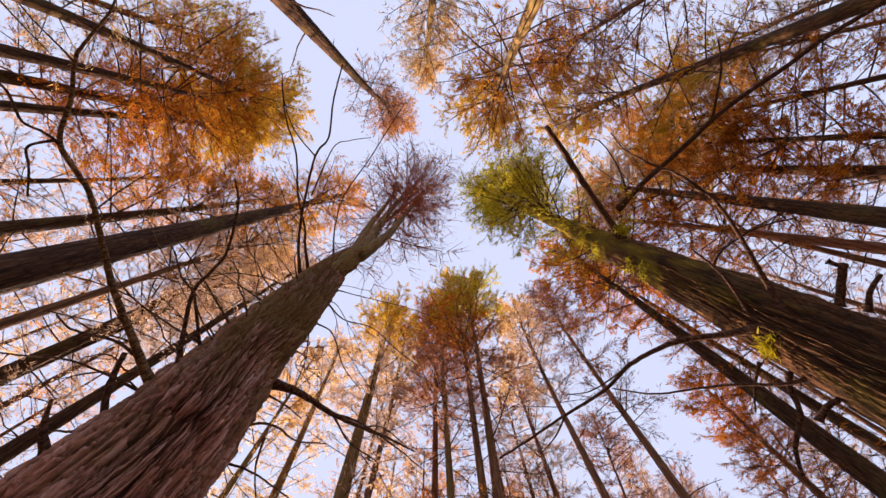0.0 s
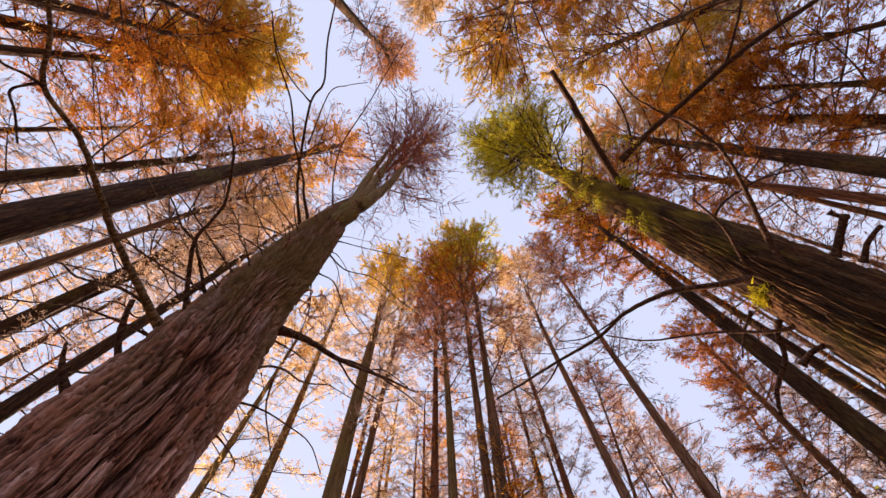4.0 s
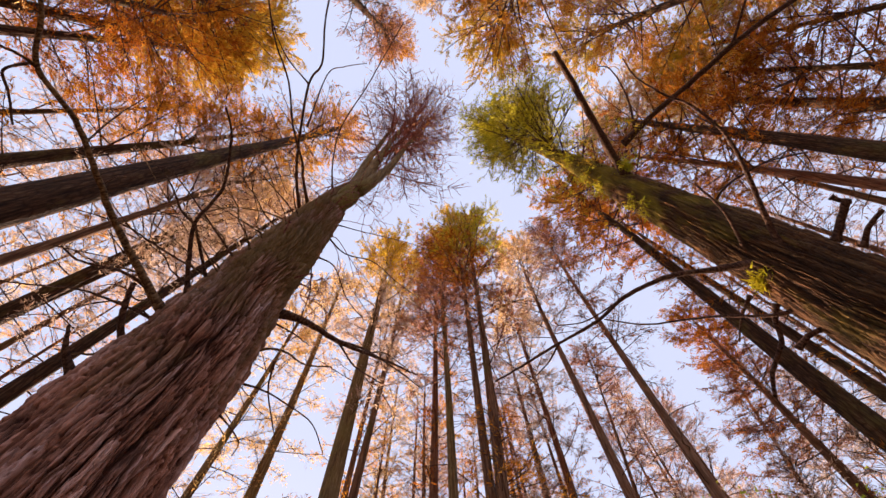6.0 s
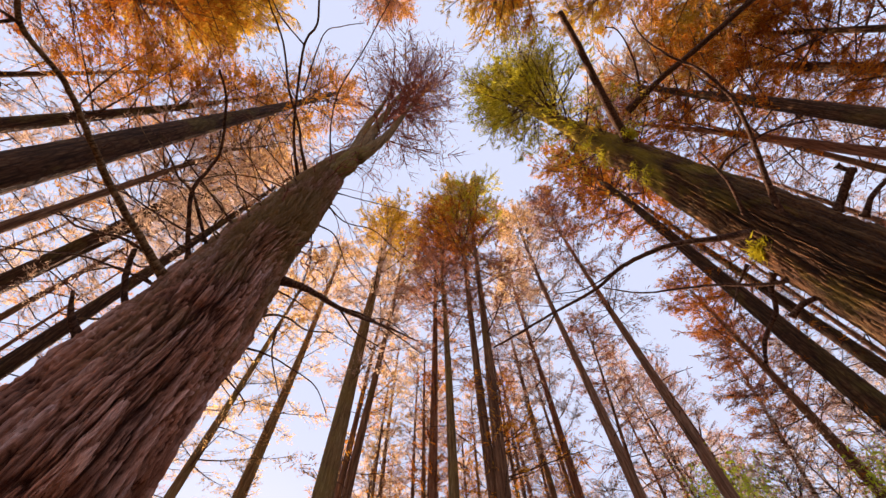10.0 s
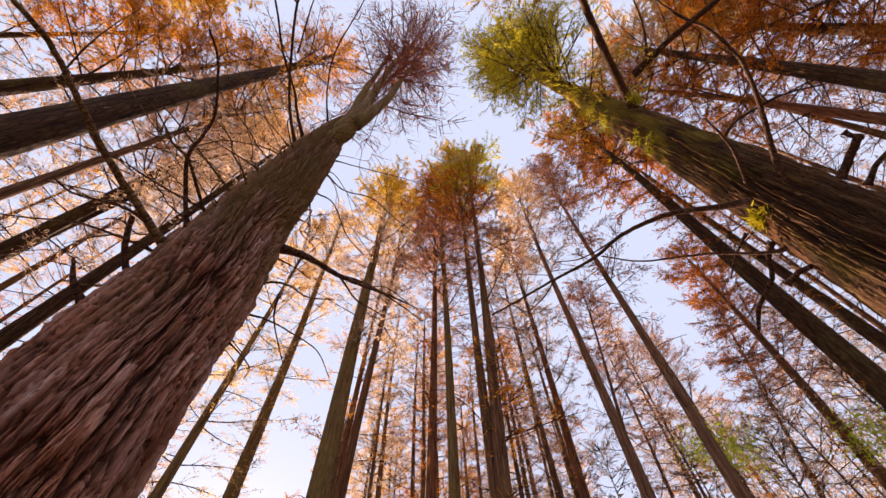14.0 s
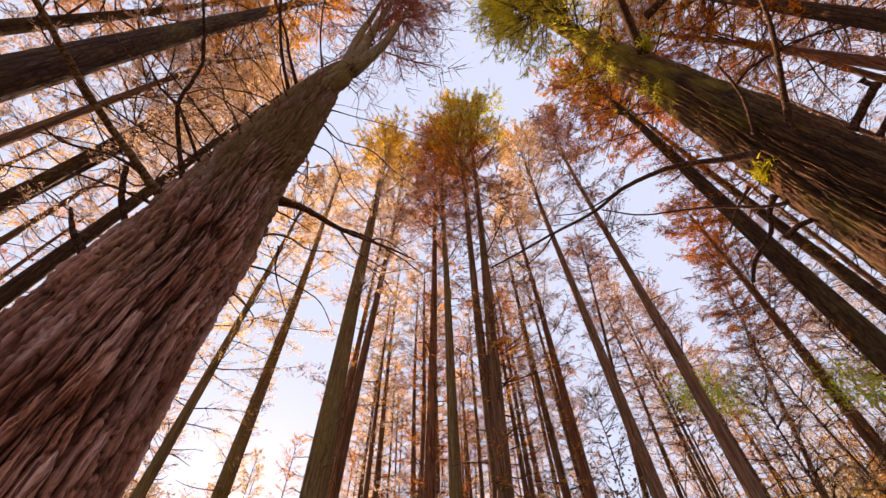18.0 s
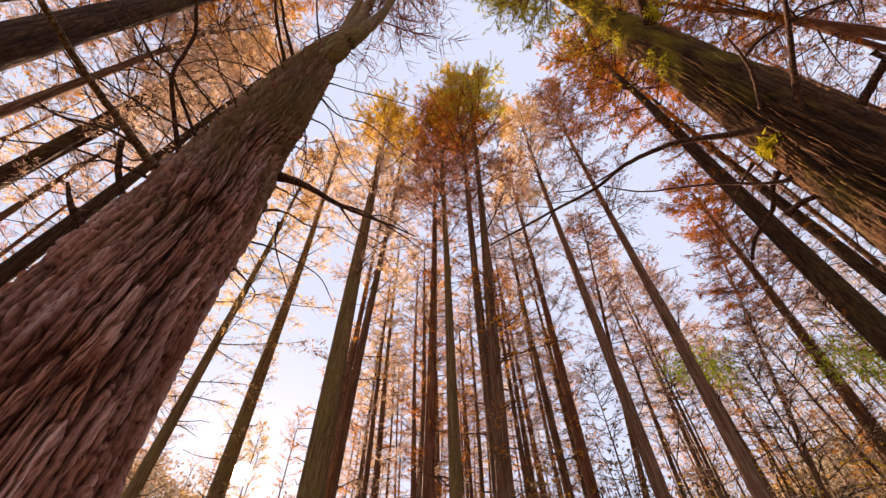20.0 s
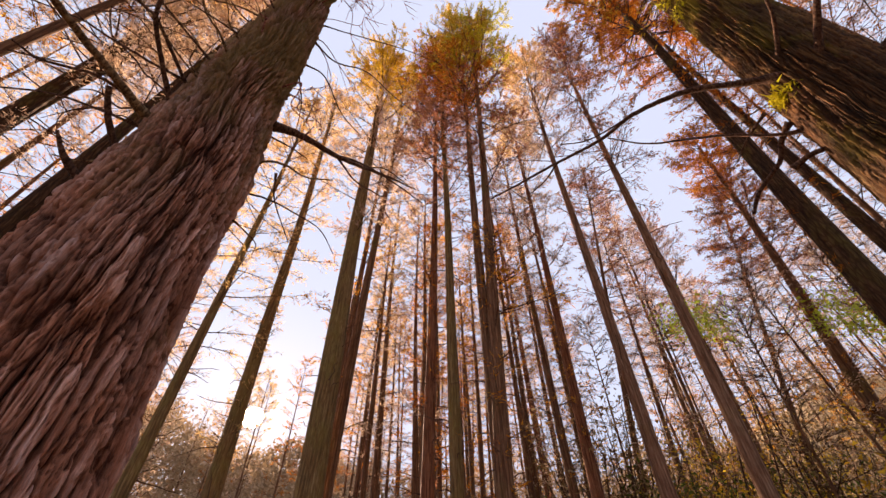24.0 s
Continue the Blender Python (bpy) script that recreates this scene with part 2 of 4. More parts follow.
def lattice(x, y, z, seed=0):
    """Smooth value noise in 0..1 on arrays of points."""
    xi, yi, zi = np.floor(x).astype(np.int64), np.floor(y).astype(np.int64), np.floor(z).astype(np.int64)
    fx, fy, fz = x - xi, y - yi, z - zi
    fx, fy, fz = (f * f * (3 - 2 * f) for f in (fx, fy, fz))

    def corner(i, j, k):
        h = (i * 374761393 + j * 668265263 + k * 2147483647 + seed * 1274126177) & 0xFFFFFFFF
        h = ((h ^ (h >> 13)) * 1274126177) & 0xFFFFFFFF
        return ((h ^ (h >> 16)) & 0xFFFF) / 65535.0

    out = 0
    for i in (0, 1):
        for j in (0, 1):
            for k in (0, 1):
                out = out + corner(xi + i, yi + j, zi + k) * np.abs(1 - i - fx) * np.abs(1 - j - fy) * np.abs(1 - k - fz)
    return out


def mesh_of(name, verts, faces, mats, index=None, smooth=False):
    """A mesh from arrays: verts n x 3, faces m x k with one k."""
    me = bpy.data.meshes.new(name)
    verts, faces = np.asarray(verts, np.float32), np.asarray(faces, np.int32)
    k = faces.shape[1]
    me.vertices.add(len(verts))
    me.vertices.foreach_set("co", verts.ravel())
    me.loops.add(faces.size)
    me.loops.foreach_set("vertex_index", faces.ravel())
    me.polygons.add(len(faces))
    me.polygons.foreach_set("loop_start", np.arange(0, faces.size, k, dtype=np.int32))
    for m in mats if isinstance(mats, (list, tuple)) else [mats]:
        me.materials.append(m)
    if index is not None:
        me.polygons.foreach_set("material_index", np.asarray(index, np.int32))
    me.polygons.foreach_set("use_smooth", np.full(len(faces), smooth))
    me.update(calc_edges=True)
    return me


def part(name, me, parent, label=""):
    ob = new(name, me)
    ob.parent = parent
    return tagged(ob, label)


def thing(name, x, y, z, label, category, group="", kind=""):
    ob = new(name)
    ob.location = (x, y, z)
    ob.empty_display_size = 0.3
    return tagged(ob, label, category, group, kind)


def grid_faces(rings, sides, offset=0):
    i, j = np.meshgrid(np.arange(rings - 1), np.arange(sides), indexing="ij")
    a, b = i * sides + j, i * sides + (j + 1) % sides
    return np.stack([a, b, b + sides, a + sides], -1).reshape(-1, 4) + offset


def tubes(paths, radii, sides):
    """Many tapered tubes at once. paths: n x rings x 3, radii: n x rings."""
    n, rings, _ = paths.shape
    d = np.gradient(paths, axis=1)
    d /= np.linalg.norm(d, axis=2, keepdims=True) + 1e-9
    ref = np.where(np.abs(d[..., 2:3]) > 0.9, np.array([1.0, 0, 0]), np.array([0, 0, 1.0]))
    u = np.cross(d, ref)
    u /= np.linalg.norm(u, axis=2, keepdims=True) + 1e-9
    v = np.cross(d, u)
    ang = np.arange(sides) * 2 * np.pi / sides
    ring = u[:, :, None] * np.cos(ang)[:, None] + v[:, :, None] * np.sin(ang)[:, None]
    verts = (paths[:, :, None] + ring * radii[:, :, None, None]).reshape(-1, 3)
    faces = grid_faces(rings, sides)
    faces = (faces[None] + (np.arange(n) * rings * sides)[:, None, None]).reshape(-1, 4)
    return verts, faces


def smooth_path(points, steps):
    """A Catmull-Rom curve through a few points."""
    p = np.asarray(points, float)
    p = np.vstack([2 * p[0] - p[1], p, 2 * p[-1] - p[-2]])
    out = []
    for i in range(1, len(p) - 2):
        for t in np.linspace(0, 1, steps, endpoint=False):
            a, b, c, d = p[i - 1 : i + 3]
            out.append(0.5 * (2 * b + (c - a) * t + (2 * a - 5 * b + 4 * c - d) * t * t + (3 * b - a - 3 * c + d) * t ** 3))
    out.append(p[-2])
    return np.array(out)


def unit(v):
    return v / (np.linalg.norm(v, axis=-1, keepdims=True) + 1e-9)


# ---- trees ----


def boughs(rng, axis, height, crown_from, reach, count, twigs, sprays, leaf_len, fill=0.6, side=None):
    """Limbs, twigs and needle sprays of one crown, as arrays. axis(z) gives the trunk's place."""
    s = np.sort(rng.random(count)) ** fill
    z = crown_from + (height * 0.985 - crown_from) * s
    turn = np.arange(count) * 2.4 + rng.normal(0, 0.5, count)
    if side:
        turn = side[0] + rng.normal(0, side[1], count)
    shape = np.interp(s, (0, 0.2, 0.6, 0.88, 0.96, 1), (0.7, 1.0, 1.0, 0.95, 0.75, 0.35))
    length = reach * shape * rng.uniform(0.6, 1.15, count)
    rise = np.radians(np.interp(s, (0, 0.5, 0.85, 1), (5, 20, 30, 52)) + rng.normal(0, 9, count))
    out = np.stack([np.cos(turn) * np.cos(rise), np.sin(turn) * np.cos(rise), np.sin(rise)], -1)
    u = np.linspace(0, 1, 6)
    base = axis(z)
    bend = np.stack([-np.sin(turn), np.cos(turn), 0 * turn], -1) * rng.normal(0, 0.14, (count, 1))
    limb = base[:, None] + out[:, None] * (length[:, None] * u)[..., None]
    limb = limb + (bend * length[:, None])[:, None] * (u ** 2)[None, :, None]
    limb[:, :, 2] += (0.12 * length)[:, None] * u ** 2 * np.sign(rng.random(count) - 0.35)[:, None]
    thick = 0.004 + 0.010 * length[:, None] * (1 - 0.85 * u)
    # twigs
    k = np.repeat(np.arange(count), twigs)
    at = rng.uniform(0.18, 1.0, len(k))
    f = at * 5
    i = np.minimum(f.astype(int), 4)
    start = limb[k, i] + (limb[k, i + 1] - limb[k, i]) * (f - i)[:, None]
    side = np.cross(out[k], np.array([0, 0, 1.0])) * np.where(rng.random(len(k)) < 0.5, -1, 1)[:, None]
    way = unit(out[k] * 0.8 + side * rng.uniform(0.3, 1.3, (len(k), 1)) + rng.normal(0, 0.28, (len(k), 3)))
    tl = (0.18 + 0.42 * length[k] / 1.6) * (1.15 - 0.6 * at) * rng.uniform(0.6, 1.3, len(k))
    tip = start + way * tl[:, None]
    # sprays
    q = np.repeat(np.arange(len(k)), sprays)
    q = q[rng.random(len(q)) < np.interp(z[k[q]], (crown_from, crown_from + 0.35 * (height - crown_from), crown_from + 0.7 * (height - crown_from)), (0.3, 0.8, 1))]
    w = rng.uniform(0.08, 1.05, len(q))
    p = start[q] + way[q] * (tl[q] * w)[:, None] + rng.normal(0, 0.028, (len(q), 3))
    d = unit(way[q] * 0.9 + rng.normal(0, 0.42, (len(q), 3)) + np.array([0, 0, -0.12]))
    sl = leaf_len * rng.uniform(0.55, 1.6, len(q))
    across = unit(np.cross(d, rng.normal(0, 1, (len(q), 3))))
    wide = sl * rng.uniform(0.16, 0.28, len(q))
    tris = np.stack([p - across * wide[:, None] * 0.5, p + across * wide[:, None] * 0.5 + d * (sl * 0.25)[:, None], p + d * sl[:, None]], 1)
    return limb, thick, start, tip, tris


def spikes(start, tip, r):
    """Thin three-sided twigs."""
    d = unit(tip - start)
    u = unit(np.cross(d, np.array([0.3, 0.5, 0.81])))
    v = np.cross(d, u)
    n = len(start)
    ring = [start + (u * math.cos(a) + v * math.sin(a)) * r for a in (0, 2.1, 4.2)]
    verts = np.stack([*ring, tip], 1).reshape(-1, 3)
    f = np.array([[0, 1, 3], [1, 2, 3], [2, 0, 3]])
    return verts, (f[None] + (np.arange(n) * 4)[:, None, None]).reshape(-1, 3)


def trunk_mesh(rng, d0, height, lean, rings=26, sides=14, mat=None, wander=0.06):
    z = np.linspace(-0.3, height, rings)
    ph = rng.uniform(0, 6.28, 4)

    def axis(zz):
        zz = np.asarray(zz, float)
        k = np.clip(zz / height, 0, 1)
        x = lean[0] * zz + wander * (np.sin(zz * 0.35 + ph[0]) - math.sin(ph[0])) * k
        y = lean[1] * zz + wander * (np.sin(zz * 0.31 + ph[1]) - math.sin(ph[1])) * k
        return np.stack([x, y, zz], -1)

    r = d0 / 2 * np.clip(1 - 0.8 * z / height, 0.06, 2) + 0.22 * d0 * np.exp(-np.maximum(z, 0) / 0.5)
    r[-1] *= 0.15
    c = axis(z)
    a = np.arange(sides) * 2 * np.pi / sides
    lobes = 1 + 0.05 * np.sin(3 * a[None] + ph[2] + z[:, None] * 0.1) + 0.03 * np.sin(5 * a[None] + ph[3])
    ring = np.stack([np.cos(a), np.sin(a), 0 * a], -1)
    verts = c[:, None] + ring[None] * (r[:, None] * lobes)[..., None]
    return axis, mesh_of("trunk", verts.reshape(-1, 3), grid_faces(rings, sides), mat or BARK, smooth=True)


WORDS = {"orange": "orange", "gold": "golden", "rust": "rust-red", "lime": "yellow-green", "olive": "olive-gold", "fawn": "faded fawn", "plum": "thin purplish"}
seeds = iter(range(100, 9000))
TAKEN = [(-1.45, 1.33), (3.18, 1.13)]


def redwood(x, y, lx, ly, d0, height, crown, reach, low, top, density, detail=1.0, mat=None, shaggy=""):
    """A dawn redwood: straight tapered trunk, short rising limbs, feathery needle sprays."""
    rng = np.random.default_rng(next(seeds))
    words = WORDS[low] if low == top else WORDS[low] + " and " + WORDS[top]
    tree = thing("dawn_redwood", x, y, 0, f"tall dawn redwood with {words} autumn needles", "tree", "redwoods of the grove")
    TAKEN.append((x, y))
    axis, me = trunk_mesh(rng, d0, height, (lx, ly), *((26, 14) if detail > 0.8 else (12, 8)), mat=mat)
    part("trunk", me, tree)
    start_z = crown * height
    n_limbs, n_twigs, n_sprays = (int(80 * detail), 14, max(3, int(round(25 * density)))) if detail > 0.8 else (56, 12, max(3, int(round((20 if detail > 0.5 else 12) * density))))
    crown_parts(tree, rng, axis, height, start_z, reach, n_limbs, n_twigs, n_sprays, 0.097 if detail > 0.8 else 0.1 if detail > 0.5 else 0.13, low, top, words)
    if shaggy:
        # short leafy shoots along the trunk below the crown
        crown_parts(tree, rng, axis, start_z + 1, 2.0, 0.7, 44, 5, 9, 0.085, shaggy, shaggy, WORDS[shaggy])
    if detail < 0.8:
        return tree
    # bare side twigs on the lower trunk
    n = 10
    zz = rng.uniform(0.12, crown, n) * height
    ang = rng.uniform(0, 6.28, n)
    o = np.stack([np.cos(ang), np.sin(ang), rng.uniform(-0.3, 0.5, n)], -1)
    u = np.linspace(0, 1, 5)
    ln = rng.uniform(0.25, 1.2, n)
    path = axis(zz)[:, None] + o[:, None] * (ln[:, None] * u)[..., None]
    path[:, :, 2] += rng.normal(0, 0.2, (n, 1)) * u ** 2
    path[:, 1:] += rng.normal(0, 0.02, (n, 4, 3))
    for one in path:
        v, f = tubes(one[None], (0.005 + 0.011 * (1 - u))[None], 4)
        part("dead_twig", mesh_of("dead_twig", v, f, TWIG), tree)
    return tree


# ---- ground ----


def ground_height(x, y):
    r = np.hypot(x, y)
    hill = np.clip((r - 24) / 60, 0, 1) ** 1.2 * 9 * (0.6 + 0.4 * np.sin(np.arctan2(x, y) * 1.0 + 0.2))
    bank = 15 * np.clip((r - 30) / 34, 0, 1) ** 1.5 * np.exp(-(((np.arctan2(x, y) - 0.8) / 0.3) ** 2)) * np.clip(1 - (r - 90) / 200, 0, 1)
    return hill + bank + 0.25 * (lattice(x * 0.3, y * 0.3, 0 * x) - 0.5) * np.clip(r / 6, 0, 1) - 0.02


def build_ground():
    rad = np.concatenate([np.linspace(0, 60, 90), np.geomspace(62, 2500, 40)])
    ang = np.linspace(0, 2 * np.pi, 120, endpoint=False)
    r, a = np.meshgrid(rad, ang, indexing="ij")
    x, y = r * np.cos(a), r * np.sin(a)
    v = np.stack([x, y, ground_height(x, y)], -1).reshape(-1, 3)
    m, n, l = material("leaf_litter")
    big, small = noise_at(n, l, 0.6), noise_at(n, l, 28, detail=6)
    c = ramp(n, ((0.3, (0.09, 0.045, 0.02)), (0.5, (0.22, 0.11, 0.045)), (0.7, (0.34, 0.19, 0.09))))
    l.new(small.outputs["Fac"], c.inputs["Fac"])
    litter = mix_colour(n, l, big.outputs["Fac"], c.outputs["Color"], (0.19, 0.12, 0.055))
    grass = mix_colour(n, l, big.outputs["Fac"], c.outputs["Color"], (0.42, 0.34, 0.2))
    # needles under the grove, dry grass on the bank beyond it
    away, edge = n.new("ShaderNodeVectorMath"), n.new("ShaderNodeMapRange")
    away.operation = "LENGTH"
    l.new(n.new("ShaderNodeTexCoord").outputs["Object"], away.inputs[0])
    edge.inputs["From Min"].default_value, edge.inputs["From Max"].default_value = 26, 38
    l.new(away.outputs["Value"], edge.inputs["Value"])
    col = mix_colour(n, l, edge.outputs["Result"], litter, grass)
    l.new(col, n["Principled BSDF"].inputs["Base Color"])
    n["Principled BSDF"].inputs["Roughness"].default_value = 0.95
    b = n.new("ShaderNodeBump")
    b.inputs["Strength"].default_value = 0.6
    l.new(small.outputs["Fac"], b.inputs["Height"])
    l.new(b.outputs["Normal"], n["Principled BSDF"].inputs["Normal"])
    ob = new("ground", mesh_of("ground", v, grid_faces(len(rad), 120), m, smooth=True))
    tagged(ob, "forest floor covered with fallen rusty needles", "ground", kind="structure")


build_ground()

# ---- the two near trees ----


def plates_of(turn, z, round_count, tall, seed, jitter=0.95):
    """Cells of bark on a trunk: how near the crack is (0 at it), each cell's own chance, and the way up inside it."""
    u, v = turn / (2 * np.pi) * round_count, z / tall
    iu, iv = np.floor(u).astype(np.int64), np.floor(v).astype(np.int64)
    best = np.full(u.shape, 9.0)
    second, chance, rise = best.copy(), np.zeros(u.shape), np.zeros(u.shape)

    def pick(i, j, salt):
        h = ((i % round_count) * 374761393 + j * 668265263 + (seed + salt) * 1274126177) & 0xFFFFFFFF
        h = ((h ^ (h >> 13)) * 1274126177) & 0xFFFFFFFF
        return ((h ^ (h >> 16)) & 0xFFFF) / 65535.0

    for di in (-1, 0, 1):
        for dj in (-1, 0, 1):
            i, j = iu + di, iv + dj
            du = u - i - 0.5 - jitter * (pick(i, j, 1) - 0.5)
            dv = v - j - 0.5 - jitter * (pick(i, j, 2) - 0.5)
            d = np.sqrt(du * du + dv * dv)
            near = d < best
            second = np.where(near, best, np.minimum(second, d))
            chance, rise = np.where(near, pick(i, j, 3), chance), np.where(near, dv, rise)
            best = np.where(near, d, best)
    return second - best, chance, rise


def bark_trunk(name, axis, profile, heights, mat, seed, facing, sides=300, deep=1.0, long=1.0, wide=1.0):
    """A near trunk whose stringy, flaking bark is real relief. profile: heights and radii; heights: rows of rings."""
    z = np.concatenate([np.linspace(lo, hi, count, endpoint=False) for lo, hi, count in heights] + [[heights[-1][1]]])
    a = np.arange(sides) * 2 * np.pi / sides
    a = a + 0.65 * np.sin(a - facing)
    zz, aa = np.meshgrid(z, a, indexing="ij")
    base = np.interp(zz, *profile) + 0.16 * np.exp(-np.maximum(zz, 0) / 0.35)

    def cloud(size, tall, salt):
        return lattice(np.cos(aa) * 0.36 / size + salt, np.sin(aa) * 0.36 / size, zz / tall + 7 * salt, seed + salt) - 0.5

    t = aa + 0.2 * cloud(0.28, 0.8, 1) + 0.065 * cloud(0.08, 0.3, 2) + 0.04 * cloud(0.02, 0.07, 3)
    zw = zz + 0.16 * cloud(0.05, 0.2, 4) + 0.05 * cloud(0.012, 0.06, 5)
    high = np.clip((zz - 2.6) / 1.6, 0, 1)
    crack, chance, _ = plates_of(t, zw, int(46 / wide), 0.8 * long, seed)
    crack2, chance2, rise2 = plates_of(t + 0.3, zw, int(118 / wide), 0.25 * long, seed + 20)
    crack3, chance3, _ = plates_of(t + 0.6, zw, int(230 / wide), 0.3 * long, seed + 40)
    furrow, gap, slit = (np.clip(1 - c / w, 0, 1) ** 1.2 for c, w in ((crack, 0.26), (crack2, 0.2), (crack3, 0.34)))
    old_plate = 0.02 * (chance - 0.5) - 0.046 * furrow
    flakes = 0.024 * (chance2 - 0.5) + 0.013 * rise2 - 0.024 * gap
    strings = 0.011 * (chance3 - 0.5) - 0.011 * slit
    relief = (1 - 0.45 * high) * old_plate + (0.35 + 0.8 * high) * flakes + strings + 0.01 * cloud(0.009, 0.03, 8)
    relief = relief + 0.035 * high * cloud(0.11, 0.14, 10) + 0.05 * cloud(0.26, 0.9, 12)
    r = base * (1 + 0.03 * np.sin(2 * aa + seed) + 0.02 * np.sin(5 * aa + zz * 0.3)) + 0.025 + deep * relief * np.clip(base / 0.3, 0.12, 1)
    c = axis(zz)
    x, y = c[..., 0] + np.cos(aa) * r, c[..., 1] + np.sin(aa) * r
    me = mesh_of(name, np.stack([x, y, zz], -1).reshape(-1, 3), grid_faces(len(z), sides), mat, smooth=True)
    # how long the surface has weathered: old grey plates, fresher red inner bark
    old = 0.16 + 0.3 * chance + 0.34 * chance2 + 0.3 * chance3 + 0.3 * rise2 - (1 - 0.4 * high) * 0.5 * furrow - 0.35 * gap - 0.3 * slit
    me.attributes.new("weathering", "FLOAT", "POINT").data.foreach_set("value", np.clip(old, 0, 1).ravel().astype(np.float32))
    return me


def curved_axis(lx, ly, cx, cy):
    def at(z):
        z = np.asarray(z, float)
        return np.stack([lx * z + cx * z * z, ly * z + cy * z * z, z], -1)

    return at


GROWN = {}


def branch(tree, name, points, r0, r1, mat, label=""):
    """One bent branch with knots and a rounded end."""
    rng = np.random.default_rng(next(seeds))
    p = smooth_path(points, 6)
    n = len(p)
    p[1:-1] += rng.normal(0, 0.03 * r0 + 0.0006, (n - 2, 3))
    u = np.linspace(0, 1, n)
    r = (r0 + (r1 - r0) * u ** 0.8) * (1 + rng.normal(0, 0.02, n)) + (r0 * 0.5 * np.exp(-u * 18) if name != "limb" else 0)
    p, r = np.vstack([p[:1], p]), np.append(0.02 * r0, r)
    p[0] -= (p[2] - p[1]) * 0.05
    p, r = np.vstack([p, p[-1] + (p[-1] - p[-2]) * 0.15]), np.append(r, 0.1 * r1)
    v, f = tubes(p[None], r[None], 8)
    holder = tree
    if name in ("side_branch", "side_twig"):
        # a side branch belongs to the branch that it grows from
        holder = min(GROWN[tree.name], key=lambda g: np.linalg.norm(g[1] - np.asarray(points[0]), axis=1).min())[0]
    ob = part(name, mesh_of(name, v, f, mat, smooth=True), holder, label)
    if holder == tree:
        GROWN.setdefault(tree.name, []).append((ob, p))


def crown_parts(tree, rng, axis, height, start_z, reach, limbs, twigs, sprays, leaf_len, low, top, words, twig=None, side=None):
    twig = twig or TWIG
    # limbs, twigs and needles of one crown
    limb, thick, start, tip, tris = boughs(rng, axis, height, start_z, reach, limbs, twigs, sprays, leaf_len, side=side)
    v, f = tubes(limb, thick, 4) if len(limb) > 56 else tubes(limb[:, ::2], thick[:, ::2], 3)
    limbs_ob = tagged(part("limb_system", mesh_of("limb_system", v, f, twig), tree), kind="stuff")
    if len(limb) > 56:
        v, f = spikes(start, tip, 0.006)
    else:
        w = unit(np.cross(tip - start, np.array([0.3, 0.5, 0.81]))) * 0.008
        v, f = np.stack([start - w, start + w, tip], 1).reshape(-1, 3), np.arange(len(start) * 3).reshape(-1, 3)
    tagged(part("fine_twig_growth", mesh_of("fine_twig_growth", v, f, twig), limbs_ob), kind="stuff")
    zq = tris[:, 0, 2] + rng.normal(0, 0.05 * height, len(tris))
    idx = (zq > start_z + 0.6 * (height - start_z)).astype(int)
    me = mesh_of("foliage", tris.reshape(-1, 3), np.arange(len(tris) * 3).reshape(-1, 3), [LEAVES[low], LEAVES[top]], idx)
    tagged(part("foliage", me, limbs_ob, f"{words} needle sprays"), kind="stuff")


